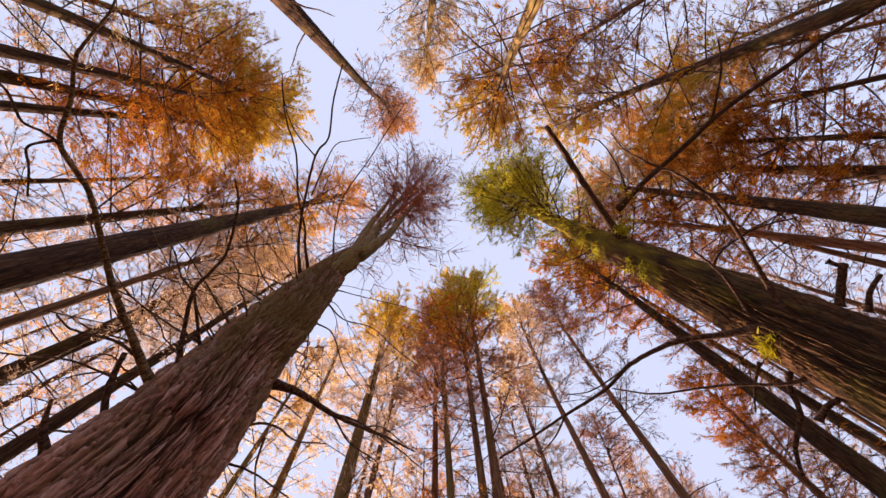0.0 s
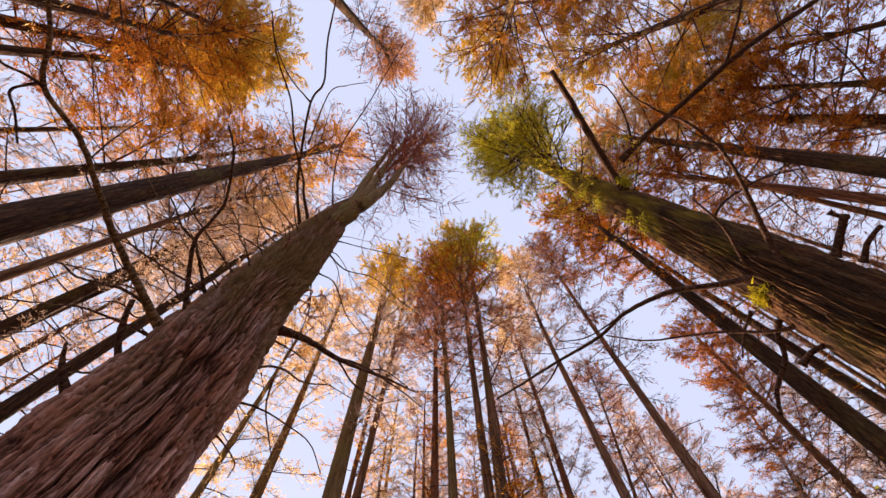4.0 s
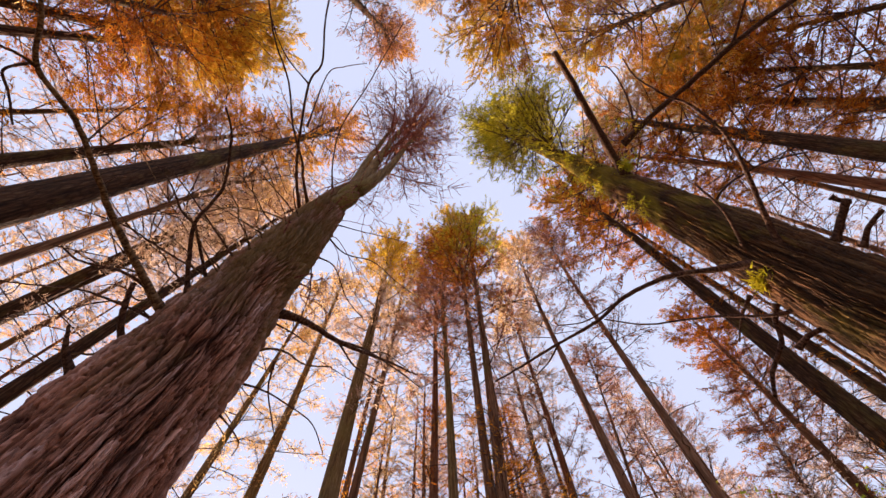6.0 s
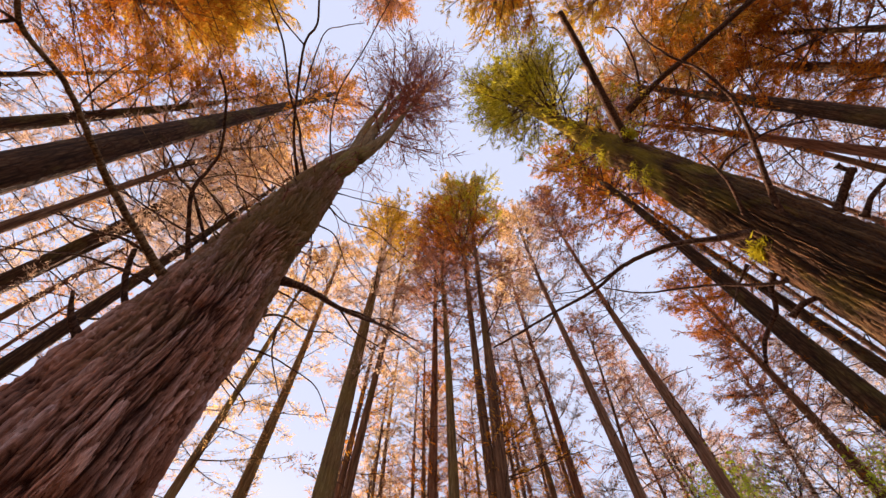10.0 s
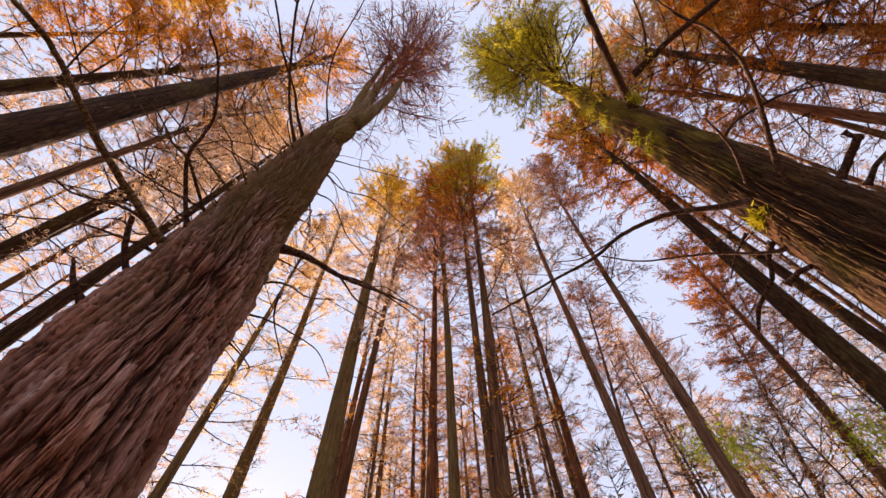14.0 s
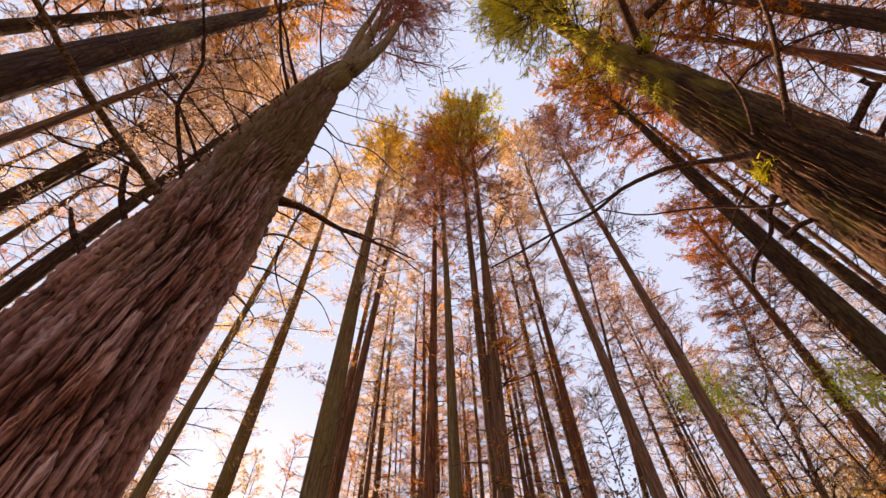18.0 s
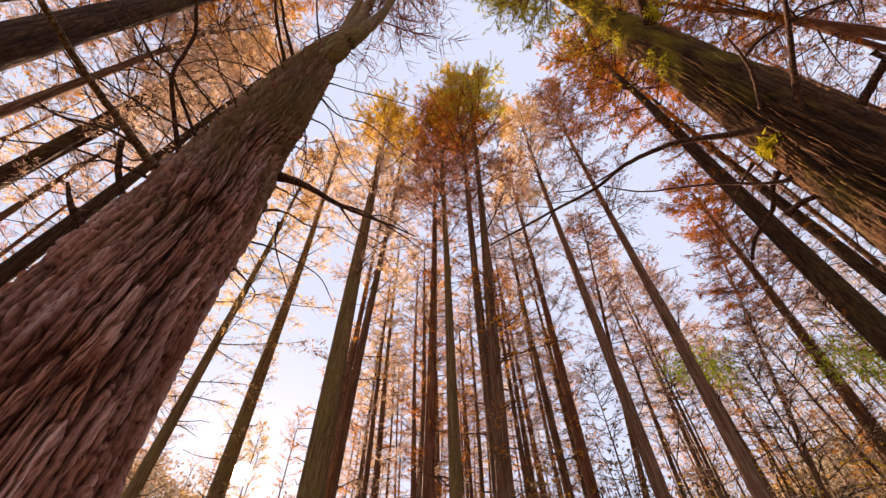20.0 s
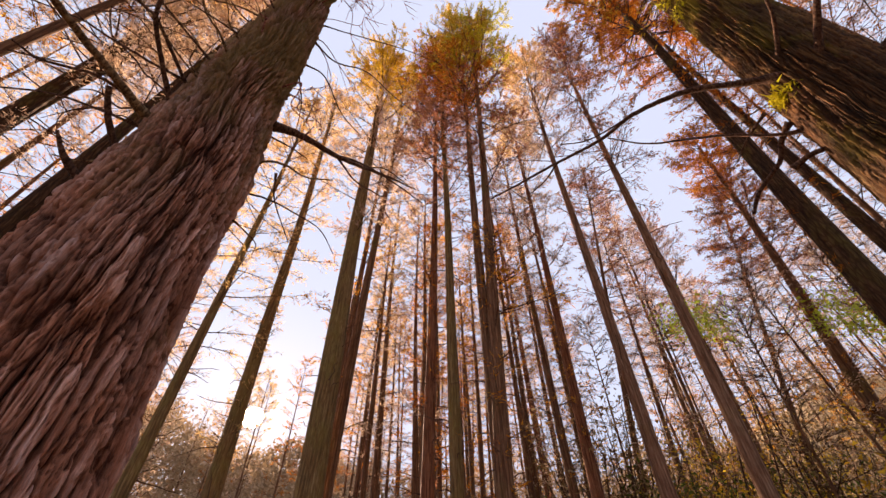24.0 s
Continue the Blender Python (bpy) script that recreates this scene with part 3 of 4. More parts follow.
def near_tree_one():
    rng = np.random.default_rng(5)
    tree = thing("dawn_redwood", -1.61, 1.603, 0, "forked dawn redwood with fissured reddish bark, nearly bare top", "tree", "redwoods of the grove")
    axis = curved_axis(0.0025, -0.0033, 0.0021, -0.0017)
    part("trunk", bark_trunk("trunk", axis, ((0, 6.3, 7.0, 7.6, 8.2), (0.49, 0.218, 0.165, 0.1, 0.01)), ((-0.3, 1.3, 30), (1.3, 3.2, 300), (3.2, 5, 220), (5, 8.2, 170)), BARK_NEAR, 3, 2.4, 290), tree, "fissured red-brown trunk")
    branch(tree, "limb", ((0.10, -0.09, 6.30), (0.28, -0.18, 7.40), (0.08, -0.18, 10.00), (0.05, -0.35, 13.50), (0.09, -0.71, 17.50)), 0.135, 0.030, BARK_OLIVE)
    branch(tree, "limb", ((0.10, -0.09, 6.30), (0.44, -0.28, 7.40), (0.31, -0.21, 10.00), (0.39, -0.43, 14.00), (0.81, -0.84, 19.50)), 0.165, 0.030, BARK_OLIVE)
    branch(tree, "limb", ((0.10, -0.09, 6.30), (0.52, -0.29, 7.20), (0.63, -0.17, 9.50), (0.75, -0.18, 13.00), (1.00, -0.29, 18.00)), 0.14, 0.030, BARK_OLIVE)
    branch(tree, "branch", ((-0.13, -0.25, 3.65), (-0.25, -0.55, 3.72), (-0.34, -0.83, 3.76), (-0.39, -1.13, 3.80), (-0.42, -1.43, 3.81), (-0.48, -1.70, 3.76), (-0.41, -1.93, 3.80), (-0.35, -2.15, 3.81), (-0.26, -2.29, 3.85), (-0.17, -2.41, 3.88), (-0.09, -2.55, 3.89)), 0.024, 0.005, TWIG_PALE, "")
    branch(tree, "side_branch", ((-0.48, -1.70, 3.76), (-0.52, -1.76, 3.72), (-0.57, -1.81, 3.67), (-0.58, -1.95, 3.64), (-0.61, -2.03, 3.59)), 0.009, 0.005, TWIG, "")
    branch(tree, "side_branch", ((-0.50, -1.72, 3.75), (-0.57, -1.68, 3.67), (-0.58, -1.57, 3.66), (-0.60, -1.42, 3.64)), 0.008, 0.005, TWIG, "")
    branch(tree, "side_branch", ((-0.36, -2.13, 3.81), (-0.39, -2.21, 3.76), (-0.43, -2.30, 3.70), (-0.45, -2.37, 3.66)), 0.006, 0.003, TWIG, "")
    branch(tree, "branch", ((-0.13, -0.26, 3.89), (-0.13, -0.47, 4.00), (-0.10, -0.72, 4.12), (0.00, -0.85, 4.22), (0.07, -0.96, 4.29), (0.12, -1.16, 4.35), (0.15, -1.32, 4.38), (0.14, -1.48, 4.39)), 0.017, 0.007, TWIG, "")
    branch(tree, "side_branch", ((-0.10, -0.72, 4.12), (-0.16, -0.81, 4.11), (-0.18, -0.92, 4.12), (-0.22, -1.06, 4.13), (-0.29, -1.20, 4.10)), 0.008, 0.003, TWIG, "")
    branch(tree, "branch", ((-0.09, -0.21, 4.08), (-0.13, -0.40, 4.15), (-0.16, -0.60, 4.21), (-0.17, -0.69, 4.23)), 0.014, 0.009, TWIG, "")
    branch(tree, "branch", ((-0.03, -0.23, 5.97), (-0.05, -0.64, 6.07), (-0.00, -1.03, 6.15), (0.17, -1.67, 6.24), (0.33, -1.88, 6.28), (0.41, -2.27, 6.26), (0.55, -2.67, 6.22)), 0.020, 0.008, TWIG, "")
    branch(tree, "branch", ((-0.03, -0.24, 6.28), (-0.07, -0.59, 6.35), (-0.07, -0.79, 6.39), (-0.13, -1.20, 6.41), (-0.12, -1.70, 6.43), (-0.19, -2.11, 6.38), (-0.18, -2.49, 6.32)), 0.019, 0.008, TWIG, "")
    branch(tree, "side_branch", ((0.17, -1.67, 6.24), (-0.01, -1.93, 6.17), (-0.09, -2.24, 6.11), (-0.07, -2.54, 6.06)), 0.008, 0.005, TWIG, "")
    branch(tree, "side_branch", ((0.10, -1.21, 6.21), (0.37, -1.76, 6.29), (0.56, -1.85, 6.33), (0.81, -1.89, 6.38)), 0.008, 0.004, TWIG, "")
    branch(tree, "branch", ((0.03, -0.23, 7.25), (0.06, -0.64, 7.34), (0.21, -1.12, 7.43), (0.60, -1.66, 7.53), (0.95, -2.18, 7.55), (1.15, -2.46, 7.53)), 0.012, 0.006, TWIG, "")
    branch(tree, "dead_stub", ((-0.17, -0.29, 3.04), (-0.20, -0.38, 3.08), (-0.21, -0.44, 3.11), (-0.21, -0.51, 3.16)), 0.026, 0.007, TWIG, "")
    branch(tree, "dead_stub", ((-0.15, -0.27, 3.33), (-0.17, -0.36, 3.38), (-0.16, -0.47, 3.45), (-0.14, -0.56, 3.52)), 0.020, 0.015, TWIG, "")
    branch(tree, "branch", ((0.29, 0.10, 4.29), (0.52, 0.22, 4.31), (0.74, 0.38, 4.29), (0.97, 0.49, 4.27), (1.21, 0.58, 4.24), (1.42, 0.68, 4.21)), 0.036, 0.005, TWIG, "")
    branch(tree, "side_branch", ((0.73, 0.40, 4.32), (0.96, 0.49, 4.32), (1.25, 0.65, 4.24), (1.48, 0.79, 4.15)), 0.013, 0.004, TWIG, "")
    branch(tree, "side_branch", ((0.76, 0.42, 4.31), (0.89, 0.59, 4.22), (1.05, 0.69, 4.18), (1.12, 0.73, 4.16)), 0.009, 0.004, TWIG, "")
    branch(tree, "side_branch", ((0.97, 0.52, 4.30), (1.15, 0.54, 4.32), (1.35, 0.66, 4.25)), 0.007, 0.004, TWIG, "")
    branch(tree, "branch", ((0.27, 0.14, 3.80), (0.39, 0.15, 3.86), (0.50, 0.20, 3.88), (0.62, 0.29, 3.86), (0.81, 0.34, 3.89)), 0.011, 0.005, TWIG_PALE, "")
    branch(tree, "branch", ((0.26, 0.12, 4.19), (0.42, 0.23, 4.19), (0.55, 0.34, 4.17)), 0.009, 0.004, TWIG, "")
    branch(tree, "branch", ((0.28, 0.16, 3.53), (0.43, 0.24, 3.55), (0.57, 0.34, 3.54), (0.76, 0.48, 3.49), (0.85, 0.62, 3.38)), 0.008, 0.003, TWIG, "")
    branch(tree, "side_branch", ((0.50, 0.12, 3.68), (0.48, 0.24, 3.57), (0.51, 0.36, 3.48), (0.56, 0.49, 3.37)), 0.008, 0.003, TWIG, "")
    branch(tree, "side_branch", ((0.30, 0.21, 3.30), (0.35, 0.27, 3.28), (0.42, 0.36, 3.23), (0.40, 0.40, 3.17)), 0.006, 0.003, TWIG, "")
    branch(tree, "branch", ((0.26, 0.06, 5.99), (0.46, 0.28, 5.97), (0.80, 0.40, 5.99), (1.08, 0.64, 5.92), (1.36, 0.83, 5.84)), 0.010, 0.005, TWIG, "")
    branch(tree, "branch", ((0.29, 0.06, 6.43), (0.58, 0.16, 6.47), (1.19, 0.33, 6.49), (1.65, 0.49, 6.45)), 0.008, 0.004, TWIG, "")
    branch(tree, "branch", ((0.28, 0.10, 5.46), (0.46, 0.23, 5.46), (0.59, 0.55, 5.33), (0.78, 0.77, 5.24)), 0.009, 0.005, TWIG, "")
    branch(tree, "branch", ((0.29, 0.11, 5.21), (0.28, 0.34, 5.09), (0.20, 0.57, 4.93)), 0.007, 0.003, TWIG, "")
    branch(tree, "branch", ((-0.02, -0.19, 5.69), (-0.24, -0.34, 5.64), (-0.49, -0.43, 5.55), (-0.63, -0.45, 5.48), (-0.93, -0.45, 5.29), (-1.01, -0.73, 5.32)), 0.010, 0.005, TWIG_PALE, "")
    branch(tree, "branch", ((-0.09, -0.26, 5.13), (-0.23, -0.39, 5.10), (-0.36, -0.51, 5.07)), 0.009, 0.004, TWIG, "")
    branch(tree, "branch", ((-0.10, -0.25, 4.54), (-0.24, -0.52, 4.57), (-0.29, -0.64, 4.57), (-0.41, -0.90, 4.57), (-0.49, -1.04, 4.54)), 0.010, 0.004, TWIG, "")
    branch(tree, "branch", ((-0.20, -0.41, 3.70), (-0.30, -0.54, 3.68), (-0.38, -0.61, 3.63), (-0.47, -0.68, 3.58), (-0.52, -0.77, 3.57)), 0.011, 0.005, TWIG, "")
    branch(tree, "branch", ((-0.14, -0.27, 3.70), (-0.23, -0.46, 3.73), (-0.27, -0.52, 3.73), (-0.36, -0.59, 3.69)), 0.010, 0.005, TWIG_PALE, "")
    branch(tree, "branch", ((-0.17, -0.31, 3.19), (-0.25, -0.36, 3.14), (-0.29, -0.40, 3.12)), 0.006, 0.003, TWIG_PALE, "")

    for i in range(16):
        z0, a = rng.uniform(3.5, 6.2), rng.uniform(-2.6, -1.5)
        out = np.array([math.cos(a), math.sin(a), rng.uniform(-0.25, 0.3)])
        b = axis(z0) + out * np.interp(z0, (0, 8), (0.42, 0.15))
        ln, bow = rng.uniform(0.4, 1.3), rng.normal(0, 0.25, 3)
        pts = [b + out * ln * u + bow * ln * u * u + (rng.normal(0, 0.025, 3) if u else 0) for u in (0, 0.2, 0.4, 0.6, 0.8, 1)]
        branch(tree, "fine_branch", pts, rng.uniform(0.005, 0.01), 0.0025, TWIG_PALE if i % 2 else TWIG)
        way = unit(out + rng.normal(0, 0.6, 3)) * rng.uniform(0.15, 0.45)
        branch(tree, "side_twig", [pts[3], pts[3] + way * 0.5 + rng.normal(0, 0.02, 3), pts[3] + way], 0.004, 0.0018, TWIG_PALE if i % 2 else TWIG)
    for i in range(22):
        z0, a = rng.uniform(4.4, 8.2), rng.uniform(-1.4, 1.2)
        out = np.array([math.cos(a), math.sin(a), 0])
        b = axis(z0) + out * np.interp(z0, (0, 8), (0.42, 0.15))
        ln, fall = rng.uniform(0.7, 2.0), rng.uniform(0.5, 1.15)
        pts = [b]
        for k in range(1, 6):
            u = k / 5
            pts.append(b + out * 0.75 * ln * u * (1 - 0.5 * fall * u) + np.array([0, 0, ln * (0.12 * u - fall * u * u)]) + rng.normal(0, 0.045, 3))
        branch(tree, "hanging_twig", pts, rng.uniform(0.004, 0.0075), 0.002, TWIG_RED)
        for k in (2, 3):
            way = unit(rng.normal(0, 0.7, 3) + out + np.array([0, 0, -0.7])) * rng.uniform(0.2, 0.5)
            branch(tree, "side_twig", [pts[k], pts[k] + way * 0.5 + rng.normal(0, 0.02, 3), pts[k] + way], 0.0035, 0.0015, TWIG_RED)
    for bx, by, bz, tx, ty, tz, n in ((0.25, -0.12, 8.6, 0.75, -0.55, 18.0, 44), (0.3, -0.1, 9.0, 1.1, -0.75, 20.0, 46), (0.35, -0.15, 8.6, 1.15, -0.35, 18.5, 40)):
        limb_axis = lambda z, b=(bx, by, bz), e=(tx, ty, tz): np.stack([b[i] + (e[i] - b[i]) * (np.asarray(z, float) - b[2]) / (e[2] - b[2]) for i in range(3)], -1)
        crown_parts(tree, rng, limb_axis, tz, bz + 0.5, 2.0, n, 20, 2, 0.08, "plum", "orange", "last sparse rusty", TWIG_RED)


SPRAYS = ((-0.27, 0.05, 6.75, 0.16), (-0.26, 0.04, 7.17, 0.14), (-0.30, 0.11, 8.43, 0.20), (-0.11, -0.37, 8.04, 0.20), (-0.33, 0.09, 4.62, 0.06), (-0.23, -0.07, 10.23, 0.25), (-0.27, 0.03, 9.10, 0.20), (-0.28, 0.01, 4.58, 0.05))


def near_tree_two():
    rng = np.random.default_rng(6)
    tree = thing("dawn_redwood", 3.281, 1.495, 0, "mossy dawn redwood with furrowed bark and yellow-green crown", "tree", "redwoods of the grove")
    axis = curved_axis(0.0001, -0.0014, -0.0014, 0.0003)
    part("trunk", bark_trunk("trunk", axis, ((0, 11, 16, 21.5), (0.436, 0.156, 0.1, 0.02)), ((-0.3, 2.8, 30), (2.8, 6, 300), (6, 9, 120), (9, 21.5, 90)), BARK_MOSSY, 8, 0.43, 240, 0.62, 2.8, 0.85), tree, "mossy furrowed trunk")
    branch(tree, "dead_limb", ((-0.04, -0.10, 7.93), (-0.37, -0.58, 8.17), (-0.74, -1.17, 8.37), (-1.09, -1.71, 8.49), (-1.38, -2.10, 8.56)), 0.078, 0.045, TWIG, "")
    branch(tree, "branch", ((0.05, -0.63, 8.63), (0.42, -1.15, 8.49), (0.83, -1.67, 8.26), (1.16, -2.16, 8.01), (1.45, -2.52, 7.76), (1.75, -2.84, 7.46), (1.95, -3.11, 7.22), (2.16, -3.32, 6.95), (2.36, -3.53, 6.67)), 0.052, 0.028, TWIG, "")
    branch(tree, "side_branch", ((0.19, -0.91, 8.59), (0.08, -1.26, 8.66), (-0.07, -1.56, 8.73), (-0.31, -1.87, 8.83), (-0.50, -1.92, 8.90)), 0.024, 0.008, TWIG, "")
    branch(tree, "side_branch", ((1.16, -2.16, 8.01), (1.15, -2.52, 7.97), (1.12, -2.92, 7.92), (1.00, -3.31, 7.90)), 0.024, 0.012, TWIG, "")
    branch(tree, "branch", ((-0.21, -0.14, 4.61), (-0.33, -0.48, 4.84), (-0.41, -0.71, 4.97), (-0.52, -0.97, 5.11), (-0.66, -1.18, 5.23), (-0.86, -1.36, 5.38), (-1.11, -1.48, 5.52), (-1.33, -1.62, 5.63), (-1.47, -1.79, 5.69)), 0.028, 0.007, TWIG, "")
    branch(tree, "branch", ((-0.32, 0.00, 4.78), (-0.50, 0.10, 4.90), (-0.86, 0.27, 5.08), (-1.09, 0.43, 5.15), (-1.30, 0.60, 5.17), (-1.53, 0.85, 5.14), (-1.93, 1.13, 5.12), (-2.30, 1.36, 5.06), (-2.63, 1.54, 4.99)), 0.036, 0.010, TWIG, "")
    branch(tree, "side_branch", ((-1.93, 1.13, 5.12), (-2.04, 1.30, 5.03), (-2.20, 1.45, 4.96)), 0.012, 0.005, TWIG, "")
    branch(tree, "side_branch", ((-1.30, 0.60, 5.17), (-1.63, 0.87, 5.18), (-1.91, 0.96, 5.23)), 0.010, 0.005, TWIG, "")
    branch(tree, "branch", ((-0.24, 0.22, 4.30), (-0.40, 0.33, 4.40), (-0.65, 0.43, 4.56), (-0.90, 0.55, 4.69), (-1.19, 0.68, 4.81), (-1.53, 0.72, 4.97)), 0.018, 0.007, TWIG, "")
    branch(tree, "branch", ((-0.26, 0.26, 4.49), (-0.28, 0.40, 4.42), (-0.27, 0.54, 4.31), (-0.35, 0.78, 4.21), (-0.37, 0.95, 4.09)), 0.026, 0.016, TWIG, "")
    branch(tree, "dead_stub", ((0.08, -0.32, 4.52), (0.10, -0.48, 4.56), (0.12, -0.67, 4.60)), 0.033, 0.029, TWIG, "")
    branch(tree, "side_branch", ((0.05, -0.67, 4.67), (0.09, -0.65, 4.62), (0.14, -0.65, 4.57)), 0.021, 0.017, TWIG, "")
    branch(tree, "dead_stub", ((0.09, -0.35, 4.31), (0.11, -0.51, 4.35), (0.15, -0.65, 4.34)), 0.023, 0.016, TWIG, "")
    branch(tree, "dead_stub", ((-0.40, 0.42, 4.04), (-0.34, 0.31, 4.06), (-0.28, 0.23, 4.04)), 0.026, 0.020, TWIG, "")
    branch(tree, "branch", ((0.04, -0.24, 5.98), (0.11, -0.45, 5.98), (0.26, -0.64, 5.91), (0.40, -0.78, 5.82), (0.62, -0.91, 5.63)), 0.015, 0.009, TWIG, "")
    branch(tree, "branch", ((-0.30, -0.06, 4.92), (-0.42, -0.34, 5.11), (-0.52, -0.48, 5.23), (-0.66, -0.62, 5.37)), 0.022, 0.010, TWIG, "")
    branch(tree, "branch", ((-0.30, 0.31, 4.74), (-0.37, 0.55, 4.66), (-0.40, 0.72, 4.57)), 0.015, 0.007, TWIG, "")

    for i, (bx, by, bz, size) in enumerate(SPRAYS):
        c = np.array([bx, by, bz]) + rng.normal(0, size * 0.4, (26, 3))
        c = (c[:, None] + rng.normal(0, 0.035, (26, 14, 3))).reshape(-1, 3)
        d = unit(rng.normal(0, 1, c.shape) + np.array([0, 0, -0.5]))
        w = unit(np.cross(d, rng.normal(0, 1, c.shape))) * 0.009
        t = np.stack([c - w, c + w, c + d * rng.uniform(0.04, 0.1, (len(c), 1))], 1)
        part("trunk_shoot", mesh_of("trunk_shoot", t.reshape(-1, 3), np.arange(len(t) * 3).reshape(-1, 3), LEAVES["lime"]), tree, "fresh yellow-green shoot on the trunk")["kind"] = "stuff"
    crown_parts(tree, rng, axis, 12.0, 6.4, 0.9, 30, 8, 12, 0.07, "olive", "lime", "yellow-green and ochre")
    crown_parts(tree, rng, axis, 18.0, 9.0, 2.2, 46, 14, 24, 0.088, "lime", "lime", "yellow-green", side=(-1.9, 0.6))
    crown_parts(tree, rng, axis, 21.5, 12.5, 1.9, 110, 14, 34, 0.088, "lime", "lime", "yellow-green")


near_tree_one()
near_tree_two()

# ---- the grove round the camera ----
redwood(-6.56, 9.47, 0.016, 0.011, 0.35, 20.0, 0.30, 1.7, "gold", "gold", 0.80, mat=BARK_OLIVE)
redwood(-5.49, 11.38, -0.019, -0.010, 0.51, 23.9, 0.35, 1.7, "gold", "gold", 0.80, mat=BARK_OLIVE, shaggy="gold")
redwood(-2.40, 8.76, -0.015, -0.005, 0.62, 23.9, 0.40, 2.0, "fawn", "olive", 1.60, mat=BARK_OLIVE)
redwood(-2.36, 9.39, 0.029, 0.006, 0.32, 23.9, 0.40, 1.8, "fawn", "olive", 1.20)
redwood(-0.19, 8.92, 0.006, 0.000, 0.30, 24.0, 0.40, 1.7, "plum", "rust", 1.00, mat=BARK_RED, shaggy="rust")
redwood(0.43, 8.17, -0.017, 0.000, 0.29, 24.0, 0.40, 1.7, "plum", "rust", 0.90, mat=BARK_OLIVE)
redwood(1.01, 7.20, 0.032, -0.007, 0.33, 23.9, 0.35, 2.0, "plum", "lime", 1.50, shaggy="orange")
sprigged = redwood(1.08, 7.32, -0.001, 0.000, 0.28, 24.0, 0.55, 1.9, "rust", "olive", 1.40)
# a low leafy bough reaches out from this trunk
crown_parts(sprigged, np.random.default_rng(41), curved_axis(-0.001, 0, 0, 0), 6.9, 5.9, 1.9, 5, 12, 14, 0.09, "orange", "orange", "orange", side=(0.25, 0.4))
redwood(4.22, 11.92, 0.006, -0.002, 0.38, 24.0, 0.40, 1.9, "fawn", "gold", 1.00, mat=BARK_RED, shaggy="orange")
redwood(4.40, 8.60, 0.002, -0.001, 0.33, 23.9, 0.50, 1.8, "fawn", "gold", 1.00, mat=BARK_PALE)
redwood(6.45, 15.19, 0.111, -0.063, 0.30, 20.0, 0.40, 1.7, "plum", "plum", 0.80)
redwood(5.67, 7.81, 0.014, -0.011, 0.33, 23.9, 0.42, 1.6, "plum", "plum", 0.90, mat=BARK_PALE)
redwood(5.56, 21.65, -0.028, 0.006, 0.47, 24.0, 0.40, 1.7, "orange", "orange", 1.00, mat=BARK_RED, shaggy="orange")
redwood(11.51, 14.70, 0.141, -0.154, 0.27, 17.0, 0.42, 1.7, "rust", "rust", 0.70)
redwood(7.52, 5.42, 0.007, -0.011, 0.55, 24.0, 0.56, 2.7, "rust", "orange", 3.10, mat=BARK_SHADED, shaggy="rust")
redwood(10.48, 6.34, -0.010, 0.016, 0.44, 24.0, 0.42, 2.1, "rust", "rust", 1.20, mat=BARK_SHADED)
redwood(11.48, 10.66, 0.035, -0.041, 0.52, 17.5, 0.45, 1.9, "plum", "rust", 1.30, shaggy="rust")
redwood(-5.27, 1.19, 0.008, 0.024, 0.58, 24.0, 0.50, 1.9, "orange", "orange", 0.70, mat=BARK_SHADED)
redwood(-9.22, 0.98, 0.008, 0.043, 0.48, 23.9, 0.34, 2.4, "orange", "orange", 1.80, mat=BARK_SHADED)
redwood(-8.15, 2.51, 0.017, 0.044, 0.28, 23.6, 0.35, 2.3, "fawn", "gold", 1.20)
redwood(-9.52, 4.16, 0.014, 0.028, 0.50, 23.9, 0.30, 2.3, "fawn", "gold", 1.20, mat=BARK_SHADED)
redwood(-9.76, 4.20, 0.028, 0.053, 0.32, 23.9, 0.42, 1.7, "fawn", "fawn", 1.00, mat=BARK_SHADED)
redwood(-7.62, 4.61, 0.025, 0.036, 0.40, 22.0, 0.42, 1.7, "fawn", "fawn", 0.80, mat=BARK_SHADED)
redwood(-11.61, 5.92, 0.020, 0.036, 0.29, 20.0, 0.42, 1.7, "fawn", "fawn", 0.80)
redwood(-2.09, -2.09, 0.005, -0.004, 0.32, 24.0, 0.50, 1.2, "plum", "orange", 0.45, mat=BARK_SHADED)
redwood(-8.22, -3.48, -0.010, 0.028, 0.40, 24.0, 0.50, 2.6, "orange", "olive", 2.10, mat=BARK_SHADED)
redwood(-9.15, -1.94, 0.007, -0.026, 0.42, 24.0, 0.48, 2.6, "rust", "olive", 2.30, mat=BARK_SHADED)
redwood(-11.55, -2.29, -0.002, 0.010, 0.60, 24.0, 0.48, 2.6, "rust", "olive", 2.30, mat=BARK_SHADED)
redwood(-10.19, -0.88, 0.006, -0.039, 0.40, 24.0, 0.48, 2.4, "rust", "olive", 1.80, mat=BARK_SHADED)
redwood(6.58, -2.49, 0.003, 0.007, 0.38, 24.0, 0.42, 2.3, "orange", "olive", 1.70, mat=BARK_SHADED)
redwood(1.35, -3.18, 0.047, 0.036, 0.39, 23.0, 0.42, 2.4, "orange", "olive", 1.70, mat=BARK_OLIVE)
redwood(0.48, -4.32, -0.049, 0.004, 0.41, 22.0, 0.42, 1.3, "gold", "gold", 0.60, mat=BARK_OLIVE)
